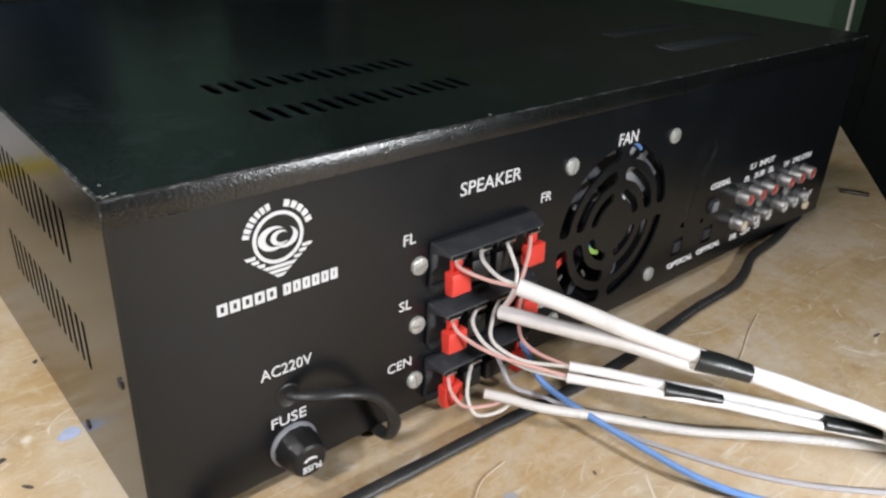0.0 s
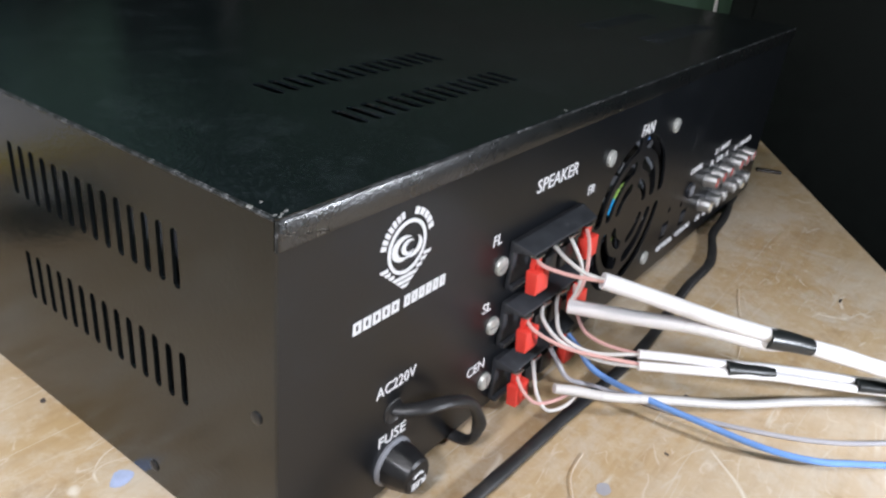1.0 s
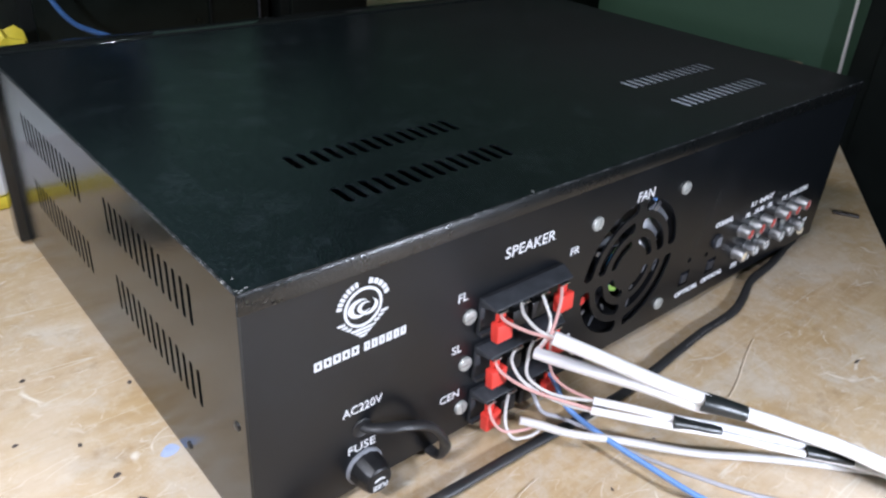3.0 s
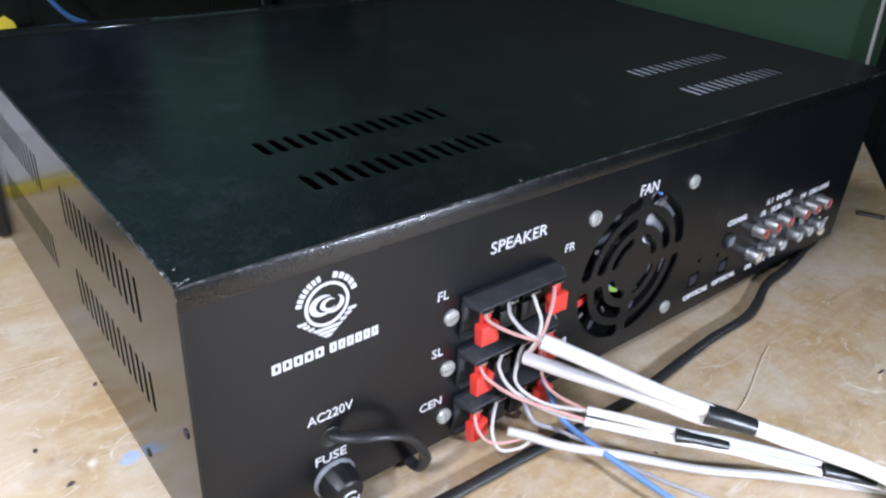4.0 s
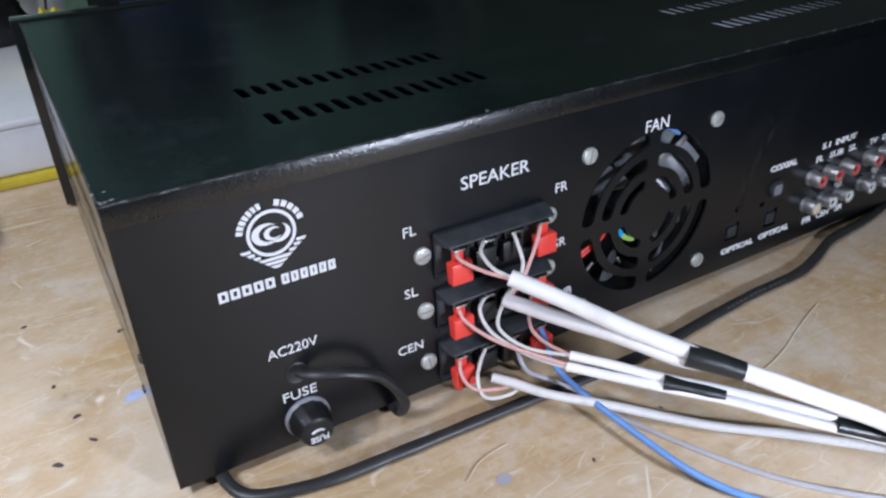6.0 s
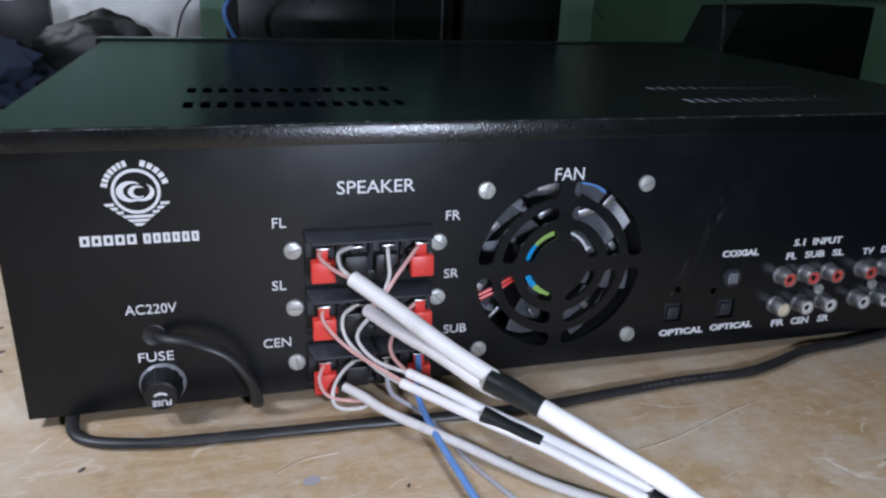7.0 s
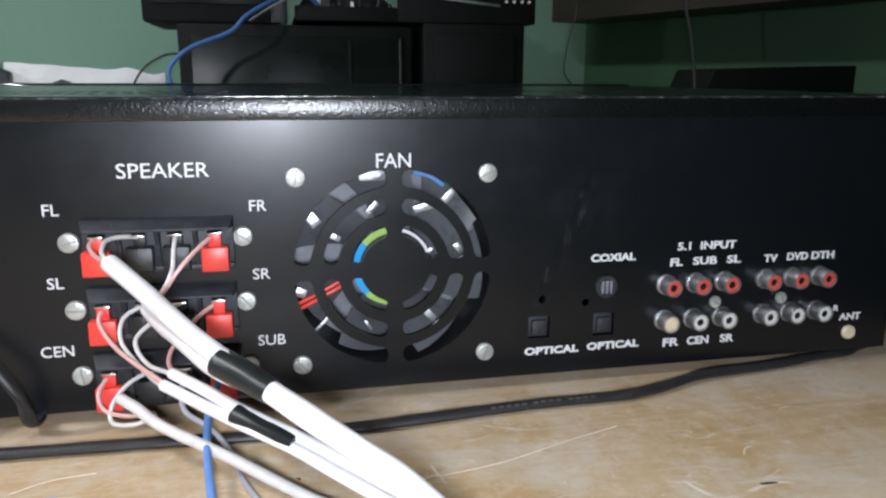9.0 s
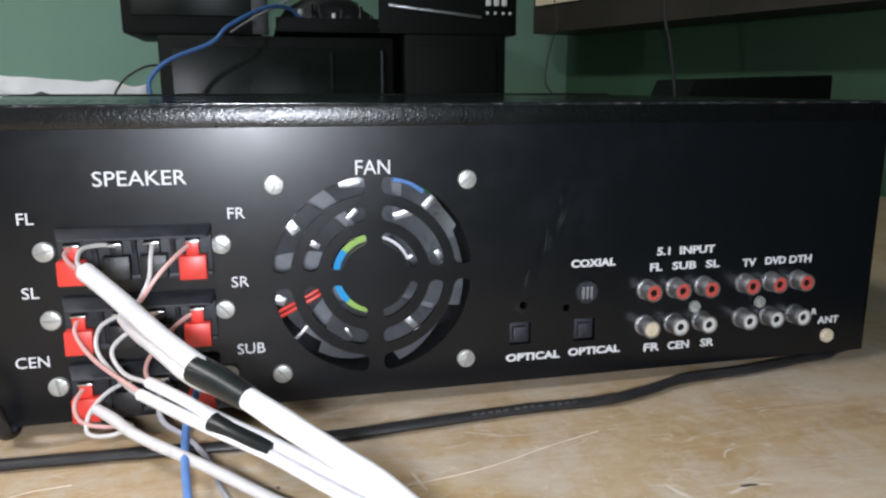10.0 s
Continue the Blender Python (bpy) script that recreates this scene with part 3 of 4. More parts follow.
for i in range(6):
    z1 = 0.0850 - i * 0.00155
    half = 0.0112 * (1 - i / 6.2)
    a, b = (cx - half, cx + half)
    inner = 0.0083 ** 2 - (cz - z1) ** 2
    if i == 0:
        w = math.sqrt(max(inner, 0)) + 0.0006
        flat_part("logo_bar", [(a, z1), (a + 0.0006, z1 - 0.001), (cx - w, z1 - 0.001), (cx - w, z1)], [], panel)
        flat_part("logo_bar", [(b, z1), (b - 0.0006, z1 - 0.001), (cx + w, z1 - 0.001), (cx + w, z1)], [], panel)
    else:
        zz = min(z1, cz - 0.0086) if i < 3 else z1
        if i < 3:
            w = math.sqrt(max(0.0088 ** 2 - (cz - z1) ** 2, 0))
            if w > 0.0005:
                flat_part("logo_bar", [(a, z1), (a + 0.0009, z1 - 0.001), (cx - w, z1 - 0.001), (cx - w, z1)], [], panel)
                flat_part("logo_bar", [(b, z1), (b - 0.0009, z1 - 0.001), (cx + w, z1 - 0.001), (cx + w, z1)], [], panel)
                continue
        flat_part("logo_bar", [(a, z1), (b, z1), (b - 0.0012, z1 - 0.001), (a + 0.0012, z1 - 0.001)], [], panel)
for a0, a1, count in ((170, 101, 7), (79, 12, 5)):
    step = (a1 - a0) / count
    for k in range(count):
        b0, b1 = a0 + step * (k + 0.10), a0 + step * (k + 0.82)
        block = [(cx + r * math.cos(radians(a)), cz + r * math.sin(radians(a))) for r, a in ((0.0095, b0), (0.0116, b0), (0.0117, (b0 + b1) / 2), (0.0116, b1), (0.0095, b1), (0.0096, (b0 + b1) / 2))]
        flat_part("logo_block", block, [], panel)
for x0, x1, count in ((0.0268, 0.0466, 5), (0.0482, 0.0684, 6)):
    step = (x1 - x0) / count
    for k in range(count):
        a, b = x0 + step * k + 0.0002, x0 + step * (k + 1) - 0.0006
        flat_part("logo_block", [(a, 0.0693), (b, 0.0693), (b, 0.0731), (a, 0.0731)], [[(a + 0.0010, 0.0702), (b - 0.0010, 0.0702), (b - 0.0010, 0.0722), (a + 0.0010, 0.0722)]], panel)
flat_part("scuff_mark", [(0.2715, 0.030), (0.2790, 0.029), (0.2820, 0.044), (0.2870, 0.056), (0.2930, 0.0690), (0.2980, 0.086), (0.2930, 0.084), (0.2880, 0.0690), (0.2800, 0.0520), (0.2755, 0.042)], [], panel, -0.0002, SCUFF)

flat_part("wear_mark", [(0.003, 0.1088), (0.010, 0.1066), (0.0205, 0.1044), (0.0195, 0.1036), (0.009, 0.1054), (0.002, 0.1078)], [], panel, -0.0019, SCUFF)

# cooling fan behind the grille
fan = part("cooling_fan", sheet([(FAN[0] - 0.0405, FAN[1] - 0.0405), (FAN[0] + 0.0405, FAN[1] - 0.0405), (FAN[0] + 0.0405, FAN[1] + 0.0405), (FAN[0] - 0.0405, FAN[1] + 0.0405)],
                                [disc_outline(*FAN, 0.0389, 48)], 0.024, on_panel(0.0145)), BLACK, amp, "black plastic cooling fan behind the grille")
part("hub", lathe([(0.0155, 0.0), (0.0155, 0.014), (0.0148, 0.0148), (0.0, 0.0148)], (FAN[0], 0.020, FAN[1]), "-y", 40), BLACK, fan)
part("hub_label", lathe([(0.0125, 0.0), (0.0147, 0.0), (0.0147, 0.0003), (0.0125, 0.0003)], (FAN[0], 0.0051, FAN[1]), "-y", 40), BLACK, fan)
for a0, a1, mat_ in ((100, 140, LIME_LABEL), (140, 176, BLUE_LABEL), (184, 226, BLUE_LABEL), (226, 260, LIME_LABEL)):
    band = [(FAN[0] + 0.0156 * math.cos(radians(a)), FAN[1] + 0.0156 * math.sin(radians(a))) for a in [a0 + (a1 - a0) * i / 8 for i in range(9)]]
    band += [(FAN[0] + 0.0131 * math.cos(radians(a)), FAN[1] + 0.0131 * math.sin(radians(a))) for a in [a1 - (a1 - a0) * i / 8 for i in range(9)]]
    flat_part("label_band", band, [], fan, 0.0045, mat_)
band = [(FAN[0] + 0.0150 * math.cos(radians(a)), FAN[1] + 0.0150 * math.sin(radians(a))) for a in range(20, 86, 6)] + [(FAN[0] + 0.0139 * math.cos(radians(a)), FAN[1] + 0.0139 * math.sin(radians(a))) for a in range(80, 14, -6)]
flat_part("label_band", band, [], fan, 0.0045, INK)
for k in range(7):
    bm = bmesh.new()
    grid = []
    for i in range(7):
        r = 0.0150 + 0.0222 * i / 6
        row = []
        for j in range(6):
            a = radians(360 / 7 * k + 14 + 40 * (j / 5) + 14 * (i / 6))
            row.append(bm.verts.new((FAN[0] + r * math.cos(a), 0.0040 + 0.013 * (j / 5) ** 1.2, FAN[1] + r * math.sin(a))))
        grid.append(row)
    for i in range(6):
        for j in range(5):
            bm.faces.new((grid[i][j], grid[i][j + 1], grid[i + 1][j + 1], grid[i + 1][j]))
    bmesh.ops.solidify(bm, geom=list(bm.faces), thickness=0.0012)
    part("blade", bm, BLADE, fan)
for dz in (0.0, 0.0022):
    part("lead", tube([(0.176, 0.0045, 0.031 + dz), (0.190, 0.0042, 0.038 + dz), (0.199, 0.006, 0.0425 + dz)], 0.0008, 8), RED, fan)
part("circuit_board", box((0.232, 0.0300, 0.074), (0.250, 0.0312, 0.092)), PCB, amp)
part("inner_wall", box((0.165, 0.034, 0.004), (0.262, 0.0352, 0.100)), GUNMETAL, amp)
part("bracket", box((0.168, 0.029, 0.060), (0.1890, 0.0302, 0.100)), GLINT, amp)
part("bracket", box((0.203, 0.0030, 0.0815), (0.2128, 0.0040, 0.0860), 0.0004), GLINT, amp)
# bright slivers added where silver glints show through the grille
for dx, dz, w, t, turn in ((-0.0300, 0.0190, 0.0052, 0.0040, 0.9), (-0.0078, 0.0230, 0.0058, 0.0022, -0.8), (-0.0222, 0.0122, 0.0046, 0.0024, 0.5), (-0.0356, -0.0090, 0.0042, 0.0036, 0.4), (-0.0280, -0.0222, 0.0070, 0.0014, -0.8),
                           (0.0128, 0.0228, 0.0090, 0.0030, -0.25), (0.0262, 0.0060, 0.0044, 0.0026, 0.9), (0.0160, 0.0052, 0.0040, 0.0018, 0.2), (0.0150, -0.0212, 0.0052, 0.0028, 0.8), (-0.0100, -0.0236, 0.0046, 0.0012, 1.0), (0.0222, 0.0268, 0.0060, 0.0030, -0.8)):
    bm = box((-w / 2, -0.0004, -t / 2), (w / 2, 0.0004, t / 2), 0.0002)
    bmesh.ops.rotate(bm, verts=bm.verts, cent=(0, 0, 0), matrix=Matrix.Rotation(turn, 3, "Y"))
    bmesh.ops.translate(bm, verts=bm.verts, vec=(FAN[0] + dx, 0.0055, FAN[1] + dz))
    part("glint_sliver", bm, GLINT, fan, "bright sliver added for a silver glint")
part("lead", tube([(FAN[0] + 0.008, 0.005, FAN[1] + 0.0362), (FAN[0] + 0.014, 0.005, FAN[1] + 0.0348), (FAN[0] + 0.020, 0.006, FAN[1] + 0.0310)], 0.0009, 8), BLUE, fan, "thin blue lead")

# speaker terminals
LEVERS = ((0.1124, RED), (0.1256, BLACK), (0.1378, BLACK), (0.1511, RED))


def prism(profile, x0, x1, bevel=0.0):
    """A bar along x with the given (y, z) profile."""
    bm = bmesh.new()
    a = [bm.verts.new((x0, y, z)) for y, z in profile]
    b = [bm.verts.new((x1, y, z)) for y, z in profile]
    bm.faces.new(a), bm.faces.new(b[::-1])
    for i in range(len(a)):
        bm.faces.new((a[i], b[i], b[(i + 1) % len(a)], a[(i + 1) % len(a)]))
    bmesh.ops.recalc_face_normals(bm, faces=bm.faces)
    if bevel:
        bmesh.ops.bevel(bm, geom=list(bm.edges), offset=bevel, segments=2, profile=0.5, affect="EDGES")
    return bm


for z in BLOCKS:
    terminal = part("speaker_terminal", box((0.1064, -0.0022, z - 0.0108), (0.1572, 0.0, z + 0.0080), 0.0006), TERMINAL, amp, "black spring terminal block with four levers")
    bm = prism([(-0.0010, z + 0.0080), (-0.0024, z + 0.0080), (-0.0092, z + 0.0053), (-0.0092, z + 0.0044), (-0.0010, z + 0.0040)], 0.1062, 0.1572, 0.0003)
    for v in bm.verts:
        v.co.x += (0.0022 if v.co.x < 0.13 else -0.0012) * max(0.0, -0.0024 - v.co.y) / 0.0068
    part("hood", bm, TERMINAL, terminal)
    for x in (0.1187, 0.1315, 0.1442):
        part("divider", prism([(-0.0012, z + 0.0045), (-0.0078, z + 0.0045), (-0.0048, z - 0.0006), (-0.0036, z - 0.0090), (-0.0012, z - 0.0090)], x - 0.0008, x + 0.0008, 0.0002), TERMINAL, terminal)
    part("sill", box((0.1064, -0.0040, z - 0.0108), (0.1572, -0.0012, z - 0.0088), 0.0005), TERMINAL, terminal)
    for x, m in LEVERS:
        deep = 0.0116 if m == RED else 0.0074
        bm = prism([(-deep, z - 0.0014), (-deep - 0.0004, z - 0.0098), (-deep + 0.0038, z - 0.0104), (-deep + 0.0048, z - 0.0014)], x - 0.0045, x + 0.0045, 0.0005)
        box((x - 0.0021, -deep + 0.0026, z - 0.0020), (x + 0.0021, -deep + 0.0048, z + 0.0030), 0.0003, bm=bm)
        part("lever", bm, m, terminal, "red push lever" if m == RED else "black push lever")
        part("contact", prism([(-0.0098, z + 0.0036), (-0.0098, z + 0.0029), (-0.0066, z + 0.0026), (-0.0066, z + 0.0042)], x - 0.0025, x + 0.0025, 0.0002), STEEL, terminal)

# phono jacks and optical ports
for x in (0.3296, 0.3429, 0.3562, 0.3758, 0.3889, 0.4022):
    for z, m in ((0.0355, JACK_RED), (0.0200, JACK_WHITE)):
        mm = CREAM if (x < 0.33 and z < 0.03) else m
        jack = part("phono_jack", lathe([(0.0044, 0.0), (0.0044, 0.0012), (0.0039, 0.0014), (0.0039, 0.0070), (0.0037, 0.0074), (0.0032, 0.0074), (0.0032, 0.003)], (x, 0, z), "-y", 24), JACK_METAL, amp)
        part("insert", lathe([(0.0032, 0.002), (0.0032, 0.0068), (0.0029, 0.0070), (0.0016, 0.0070), (0.0015, 0.0062)], (x, 0, z), "-y", 20), mm, jack)
        part("socket_hole", lathe([(0.0016, 0.0), (0.0016, 0.0065), (0.0, 0.0065)], (x, 0, z), "-y", 16), mm if mm == CREAM else BLACK, jack)
for x, z in ((0.2745, 0.0203), (0.3026, 0.0198)):
    port = part("optical_port", box((x - 0.0043, 0.0014, z - 0.0044), (x + 0.0043, 0.010, z + 0.0044), 0.0004), DUSTY, amp, "dusty dark recessed optical port")
    part("shutter", box((x - 0.0030, -0.0006, z - 0.0030), (x + 0.0030, 0.0016, z + 0.0030), 0.0005), DUSTY, port)
part("coaxial_socket", lathe([(0.0046, 0.0), (0.0046, 0.003), (0.0026, 0.003), (0.0026, 0.0005), (0.0, 0.0005)], (0.3025, 0.0015, 0.0361), "-y", 24), DUSTY, amp)
for dx in (-0.0018, 0.0, 0.0018):
    part("contact_rib", box((0.3025 + dx - 0.0004, -0.0022, 0.0335), (0.3025 + dx + 0.0004, 0.001, 0.0387), 0.0002), GUNMETAL, amp)
part("antenna_cap", lathe([(0.0032, 0.0), (0.0032, 0.001), (0.0026, 0.0018), (0.0, 0.0020)], (0.4208, 0.0, 0.0083), "-y", 24), CREAM, amp, "cream antenna socket cap")

# fuse holder
FUSE = (0.0495, 0.0104)
holder = part("fuse_holder", lathe([(0.0088, 0.0), (0.0088, 0.0008), (0.0082, 0.0016), (0.0076, 0.0016)], (FUSE[0], 0, FUSE[1]), "-y", 36), GUNMETAL, amp, "round fuse holder with grey ring")
bm = bmesh.new()
n = 36
rings = []
for r, h in ((0.0080, 0.001), (0.0078, 0.0045), (0.0068, 0.0085), (0.0062, 0.0104), (0.0054, 0.0110), (0.0, 0.0110)):
    ring = []
    for i in range(n):
        rr = r * (1.0 if (i % 3 or h > 0.0100) else 0.95)
        a = 2 * math.pi * i / n
        ring.append(bm.verts.new((FUSE[0] + rr * math.cos(a), -h, FUSE[1] + rr * math.sin(a))))
    rings.append(ring)
for a, b in zip(rings, rings[1:]):
    for i in range(n):
        bm.faces.new((a[i], a[(i + 1) % n], b[(i + 1) % n], b[i]))
bmesh.ops.remove_doubles(bm, verts=bm.verts, dist=1e-7)
bmesh.ops.recalc_face_normals(bm, faces=bm.faces)
part("fuse_cap", bm, BLACK, holder, "black ribbed fuse cap")
lettering("FUSE", 0.0462, 0.0532, 0.0080, 0.0025, holder, y=-0.0112, bold=0.02, turned=True)
band = [(FUSE[0] + 0.0030 * math.cos(radians(a)), FUSE[1] - 0.0002 + 0.0022 * math.sin(radians(a))) for a in range(30, 151, 20)] + [(FUSE[0] + 0.0022 * math.cos(radians(a)), FUSE[1] - 0.0002 + 0.0014 * math.sin(radians(a))) for a in range(150, 29, -20)]
flat_part("arrow", band, [], holder, -0.0112)

# ---- cables ----
cord = thing("power_cord", (0.05, -0.02, TABLE), "black rubber power cord trailing along the workbench", "cable")
part("cord", tube([(0.0482, 0.012, 0.0312), (0.0492, 0.001, 0.0311), (0.0545, -0.0062, 0.0322), (0.0645, -0.0098, 0.0310), (0.0760, -0.0108, 0.0244), (0.0838, -0.0110, 0.0115), (0.0848, -0.0070, 0.0005), (0.0835, 0.0060, TABLE + 0.0028),
                   (0.070, 0.030, TABLE + 0.0026), (0.040, 0.034, TABLE + 0.0026), (0.018, 0.018, TABLE + 0.0026), (0.0150, 0.000, TABLE + 0.0028), (0.0215, -0.0140, TABLE + 0.0021), (0.045, -0.0215, TABLE + 0.0021),
                   (0.075, -0.0235, TABLE + 0.0021), (0.126, -0.0255, TABLE + 0.0021), (0.170, -0.0280, TABLE + 0.0021), (0.205, -0.0275, TABLE + 0.0021), (0.244, -0.0240, TABLE + 0.0021), (0.270, -0.0220, TABLE + 0.0021), (0.3016, -0.0215, TABLE + 0.0021), (0.3215, -0.0170, TABLE + 0.0021),
                   (0.346, -0.0088, TABLE + 0.0023), (0.376, -0.0055, TABLE + 0.0021), (0.410, 0.001, TABLE + 0.0021), (0.430, 0.006, TABLE + 0.0021), (0.450, 0.030, TABLE + 0.0030), (0.455, 0.16, TABLE + 0.0030)], 0.0026, 12, 0.72, 1.0, 10, rough=0.12), CORD, cord)

CORD_PRINT = surface("grey_cord_print", (0.07, 0.07, 0.073), 0.5, vary=0.2, scale=400)
for k in range(13):
    x = 0.2485 + 0.0031 * k + (0.0016 if k > 4 else 0.0) + (0.0018 if k > 8 else 0.0)
    y = -0.0240 + (x - 0.244) * 0.077 if x < 0.270 else -0.0220 + (x - 0.270) * 0.016
    part("print_bar", box((x - 0.0009, y - 0.0019, TABLE + 0.0030), (x + 0.0009, y - 0.0012, TABLE + 0.0039)), CORD_PRINT, cord)
part("strain_relief", lathe([(0.0045, 0.0), (0.0045, 0.0003), (0.0041, 0.0005), (0.0038, 0.0003)], (0.0481, 0, 0.0315), "-y", 20), CORD, cord, "black rubber strain relief")
part("core", tube([(0.0458, 0.012, 0.0336), (0.0456, 0.004, 0.0338), (0.0457, 0.0006, 0.0336)], 0.0009, 8), RED, cord, "bare red inner core")


DUSTY_WHITE = surface("dusty_white_sheath", (0.60, 0.575, 0.56), 0.5, vary=0.1, scale=120, dirt=(0.34, 0.32, 0.30))


def speaker_cable(label, sheaths, tapes, cores, at, coat=WHITE):
    c = thing("speaker_cable", at, label, "cable", "speaker cables")
    for pts, r, flat in sheaths:
        part("sheath", tube(pts, r, 12, flat, 1.0, 10, rough=0.06), coat, c)
    for pts, r, wide in tapes:
        part("tape_band", tube(pts, r, 16, 0.9, wide, 10, rough=0.10, taper=0.86), TAPE, c, "black insulating tape band")
    for pts, m in cores:
        part("core", tube(pts, 0.00075, 8, steps=8), m, c, "pinkish thin core" if m == PINK_CORE else "whitish thin core")
    return c


def into(k, b, dx=0.0):
    """Where a core enters lever k of block b."""
    return (LEVERS[k][0] + dx, -0.0070, BLOCKS[b] + 0.0026)


speaker_cable("white twin speaker cable bound with black tape bands",
              [([(0.1209, -0.0299, 0.0620), (0.1329, -0.0460, 0.0567), (0.1450, -0.0638, 0.0512), (0.1570, -0.0800, 0.0466), (0.1640, -0.0872, 0.0440)], 0.0030, 1.0),
               ([(0.1287, -0.0160, 0.0421), (0.1370, -0.0405, 0.0442), (0.1446, -0.0598, 0.0458), (0.1552, -0.0780, 0.0434), (0.1640, -0.0866, 0.0424)], 0.0028, 1.0),
               ([(0.1640, -0.0872, 0.0436), (0.1698, -0.0934, 0.0416), (0.1806, -0.1040, 0.0372), (0.1925, -0.1140, 0.0318), (0.2015, -0.1235, 0.0280), (0.2100, -0.1400, 0.0245), (0.2250, -0.1620, 0.0160), (0.2440, -0.1880, 0.0060), (0.2560, -0.2060, -0.0200), (0.2600, -0.2140, -0.3)], 0.0031, 1.0)],
              [([(0.1567, -0.0802, 0.0456), (0.1633, -0.0868, 0.0438), (0.1698, -0.0934, 0.0416)], 0.0043, 1.0)],
              [([into(0, 0), (0.1110, -0.0120, 0.0640), (0.1150, -0.0215, 0.0625), (0.1206, -0.0310, 0.0622)], PINK_CORE),
               ([into(1, 0), (0.1215, -0.0110, 0.0665), (0.1175, -0.0165, 0.0665), (0.1175, -0.0240, 0.0640), (0.1209, -0.0310, 0.0624)], CLEAR_CORE),
               ([into(2, 0), (0.1375, -0.0110, 0.0610), (0.1370, -0.0150, 0.0550), (0.1335, -0.0165, 0.0480), (0.1290, -0.0160, 0.0430)], CLEAR_CORE),
               ([into(3, 0), (0.1460, -0.0120, 0.0620), (0.1395, -0.0160, 0.0555), (0.1340, -0.0175, 0.0480), (0.1288, -0.0165, 0.0425)], PINK_CORE)], (0.20, -0.12, TABLE))
speaker_cable("white twin speaker cable in two strands, taped black twice",
              [([(0.1388, -0.0430, 0.0288), (0.1480, -0.0545, 0.0282), (0.1602, -0.0690, 0.0266), (0.1762, -0.0830, 0.0234), (0.1895, -0.0965, 0.0206), (0.2030, -0.1095, 0.0174), (0.2186, -0.1245, 0.0140), (0.2350, -0.1440, 0.0092), (0.2540, -0.1650, 0.0035), (0.2720, -0.1860, -0.0200), (0.2770, -0.1960, -0.3)], 0.0018, 1.0),
               ([(0.1362, -0.0446, 0.0258), (0.1470, -0.0574, 0.0250), (0.1588, -0.0712, 0.0242), (0.1748, -0.0852, 0.0212), (0.1875, -0.0988, 0.0186), (0.2008, -0.1118, 0.0154), (0.2164, -0.1268, 0.0120), (0.2325, -0.1465, 0.0074), (0.2515, -0.1680, 0.0015), (0.2690, -0.1890, -0.0220), (0.2740, -0.1990, -0.3)], 0.0018, 1.0)],
              [([(0.1595, -0.0696, 0.0257), (0.1676, -0.0768, 0.0240), (0.1756, -0.0838, 0.0222)], 0.0030, 1.2), ([(0.2013, -0.1109, 0.0165), (0.2088, -0.1180, 0.0150), (0.2168, -0.1252, 0.0131)], 0.0030, 1.2)],
              [([into(0, 1), (0.1120, -0.0130, 0.0370), (0.1200, -0.0250, 0.0310), (0.1368, -0.0450, 0.0262)], PINK_CORE),
               ([into(1, 1), (0.1195, -0.0115, 0.0380), (0.1200, -0.0200, 0.0320), (0.1290, -0.0320, 0.0255), (0.1360, -0.0450, 0.0256)], CLEAR_CORE),
               ([into(2, 1), (0.1300, -0.0115, 0.0370), (0.1240, -0.0180, 0.0320), (0.1290, -0.0290, 0.0275), (0.1390, -0.0436, 0.0288)], CLEAR_CORE),
               ([into(3, 1), (0.1440, -0.0120, 0.0370), (0.1370, -0.0200, 0.0305), (0.1360, -0.0300, 0.0285), (0.1390, -0.0436, 0.0288)], PINK_CORE)], (0.20, -0.11, TABLE))
speaker_cable("single dusty white speaker cable lying on the workbench",
              [([(0.1183, -0.0215, 0.0128), (0.1245, -0.0280, 0.0115), (0.1340, -0.0385, 0.0090), (0.1560, -0.0530, 0.0030), (0.1800, -0.0750, TABLE + 0.0036), (0.2040, -0.0960, TABLE + 0.0028), (0.2350, -0.1280, TABLE + 0.0028), (0.2560, -0.1520, TABLE + 0.0030), (0.2780, -0.1800, -0.0100), (0.2860, -0.1950, -0.07), (0.2880, -0.2030, -0.3)], 0.0019, 1.0)],
              [],
              [([into(0, 2), (0.1095, -0.0130, 0.0120), (0.1120, -0.0180, 0.0075), (0.1200, -0.0220, 0.0065), (0.1290, -0.0260, 0.0085)], PINK_CORE),
               ([into(1, 2), (0.1190, -0.0120, 0.0140), (0.1145, -0.0170, 0.0090), (0.1150, -0.0220, 0.0045), (0.1230, -0.0260, 0.0050), (0.1300, -0.0270, 0.0085)], CLEAR_CORE)], (0.20, -0.10, TABLE), DUSTY_WHITE)
sub = thing("subwoofer_wire", (0.16, -0.06, TABLE), "blue single-core wire running over the workbench", "cable")
part("core", tube([into(3, 2), (0.1496, -0.0150, 0.0130), (0.1470, -0.0262, 0.0074), (0.1481, -0.0479, 0.0053), (0.1508, -0.0700, 0.0042), (0.1545, -0.0925, 0.0033), (0.1632, -0.1090, 0.0016), (0.1745, -0.1200, -0.0004), (0.1950, -0.1400, TABLE + 0.0018), (0.2160, -0.1600, TABLE + 0.0014), (0.2400, -0.1850, TABLE + 0.0018), (0.2500, -0.2020, -0.03), (0.2530, -0.2100, -0.3)], 0.0013, 10), BLUE, sub)
sub = thing("subwoofer_wire", (0.17, -0.06, TABLE), "thin grey single-core wire running over the workbench", "cable")
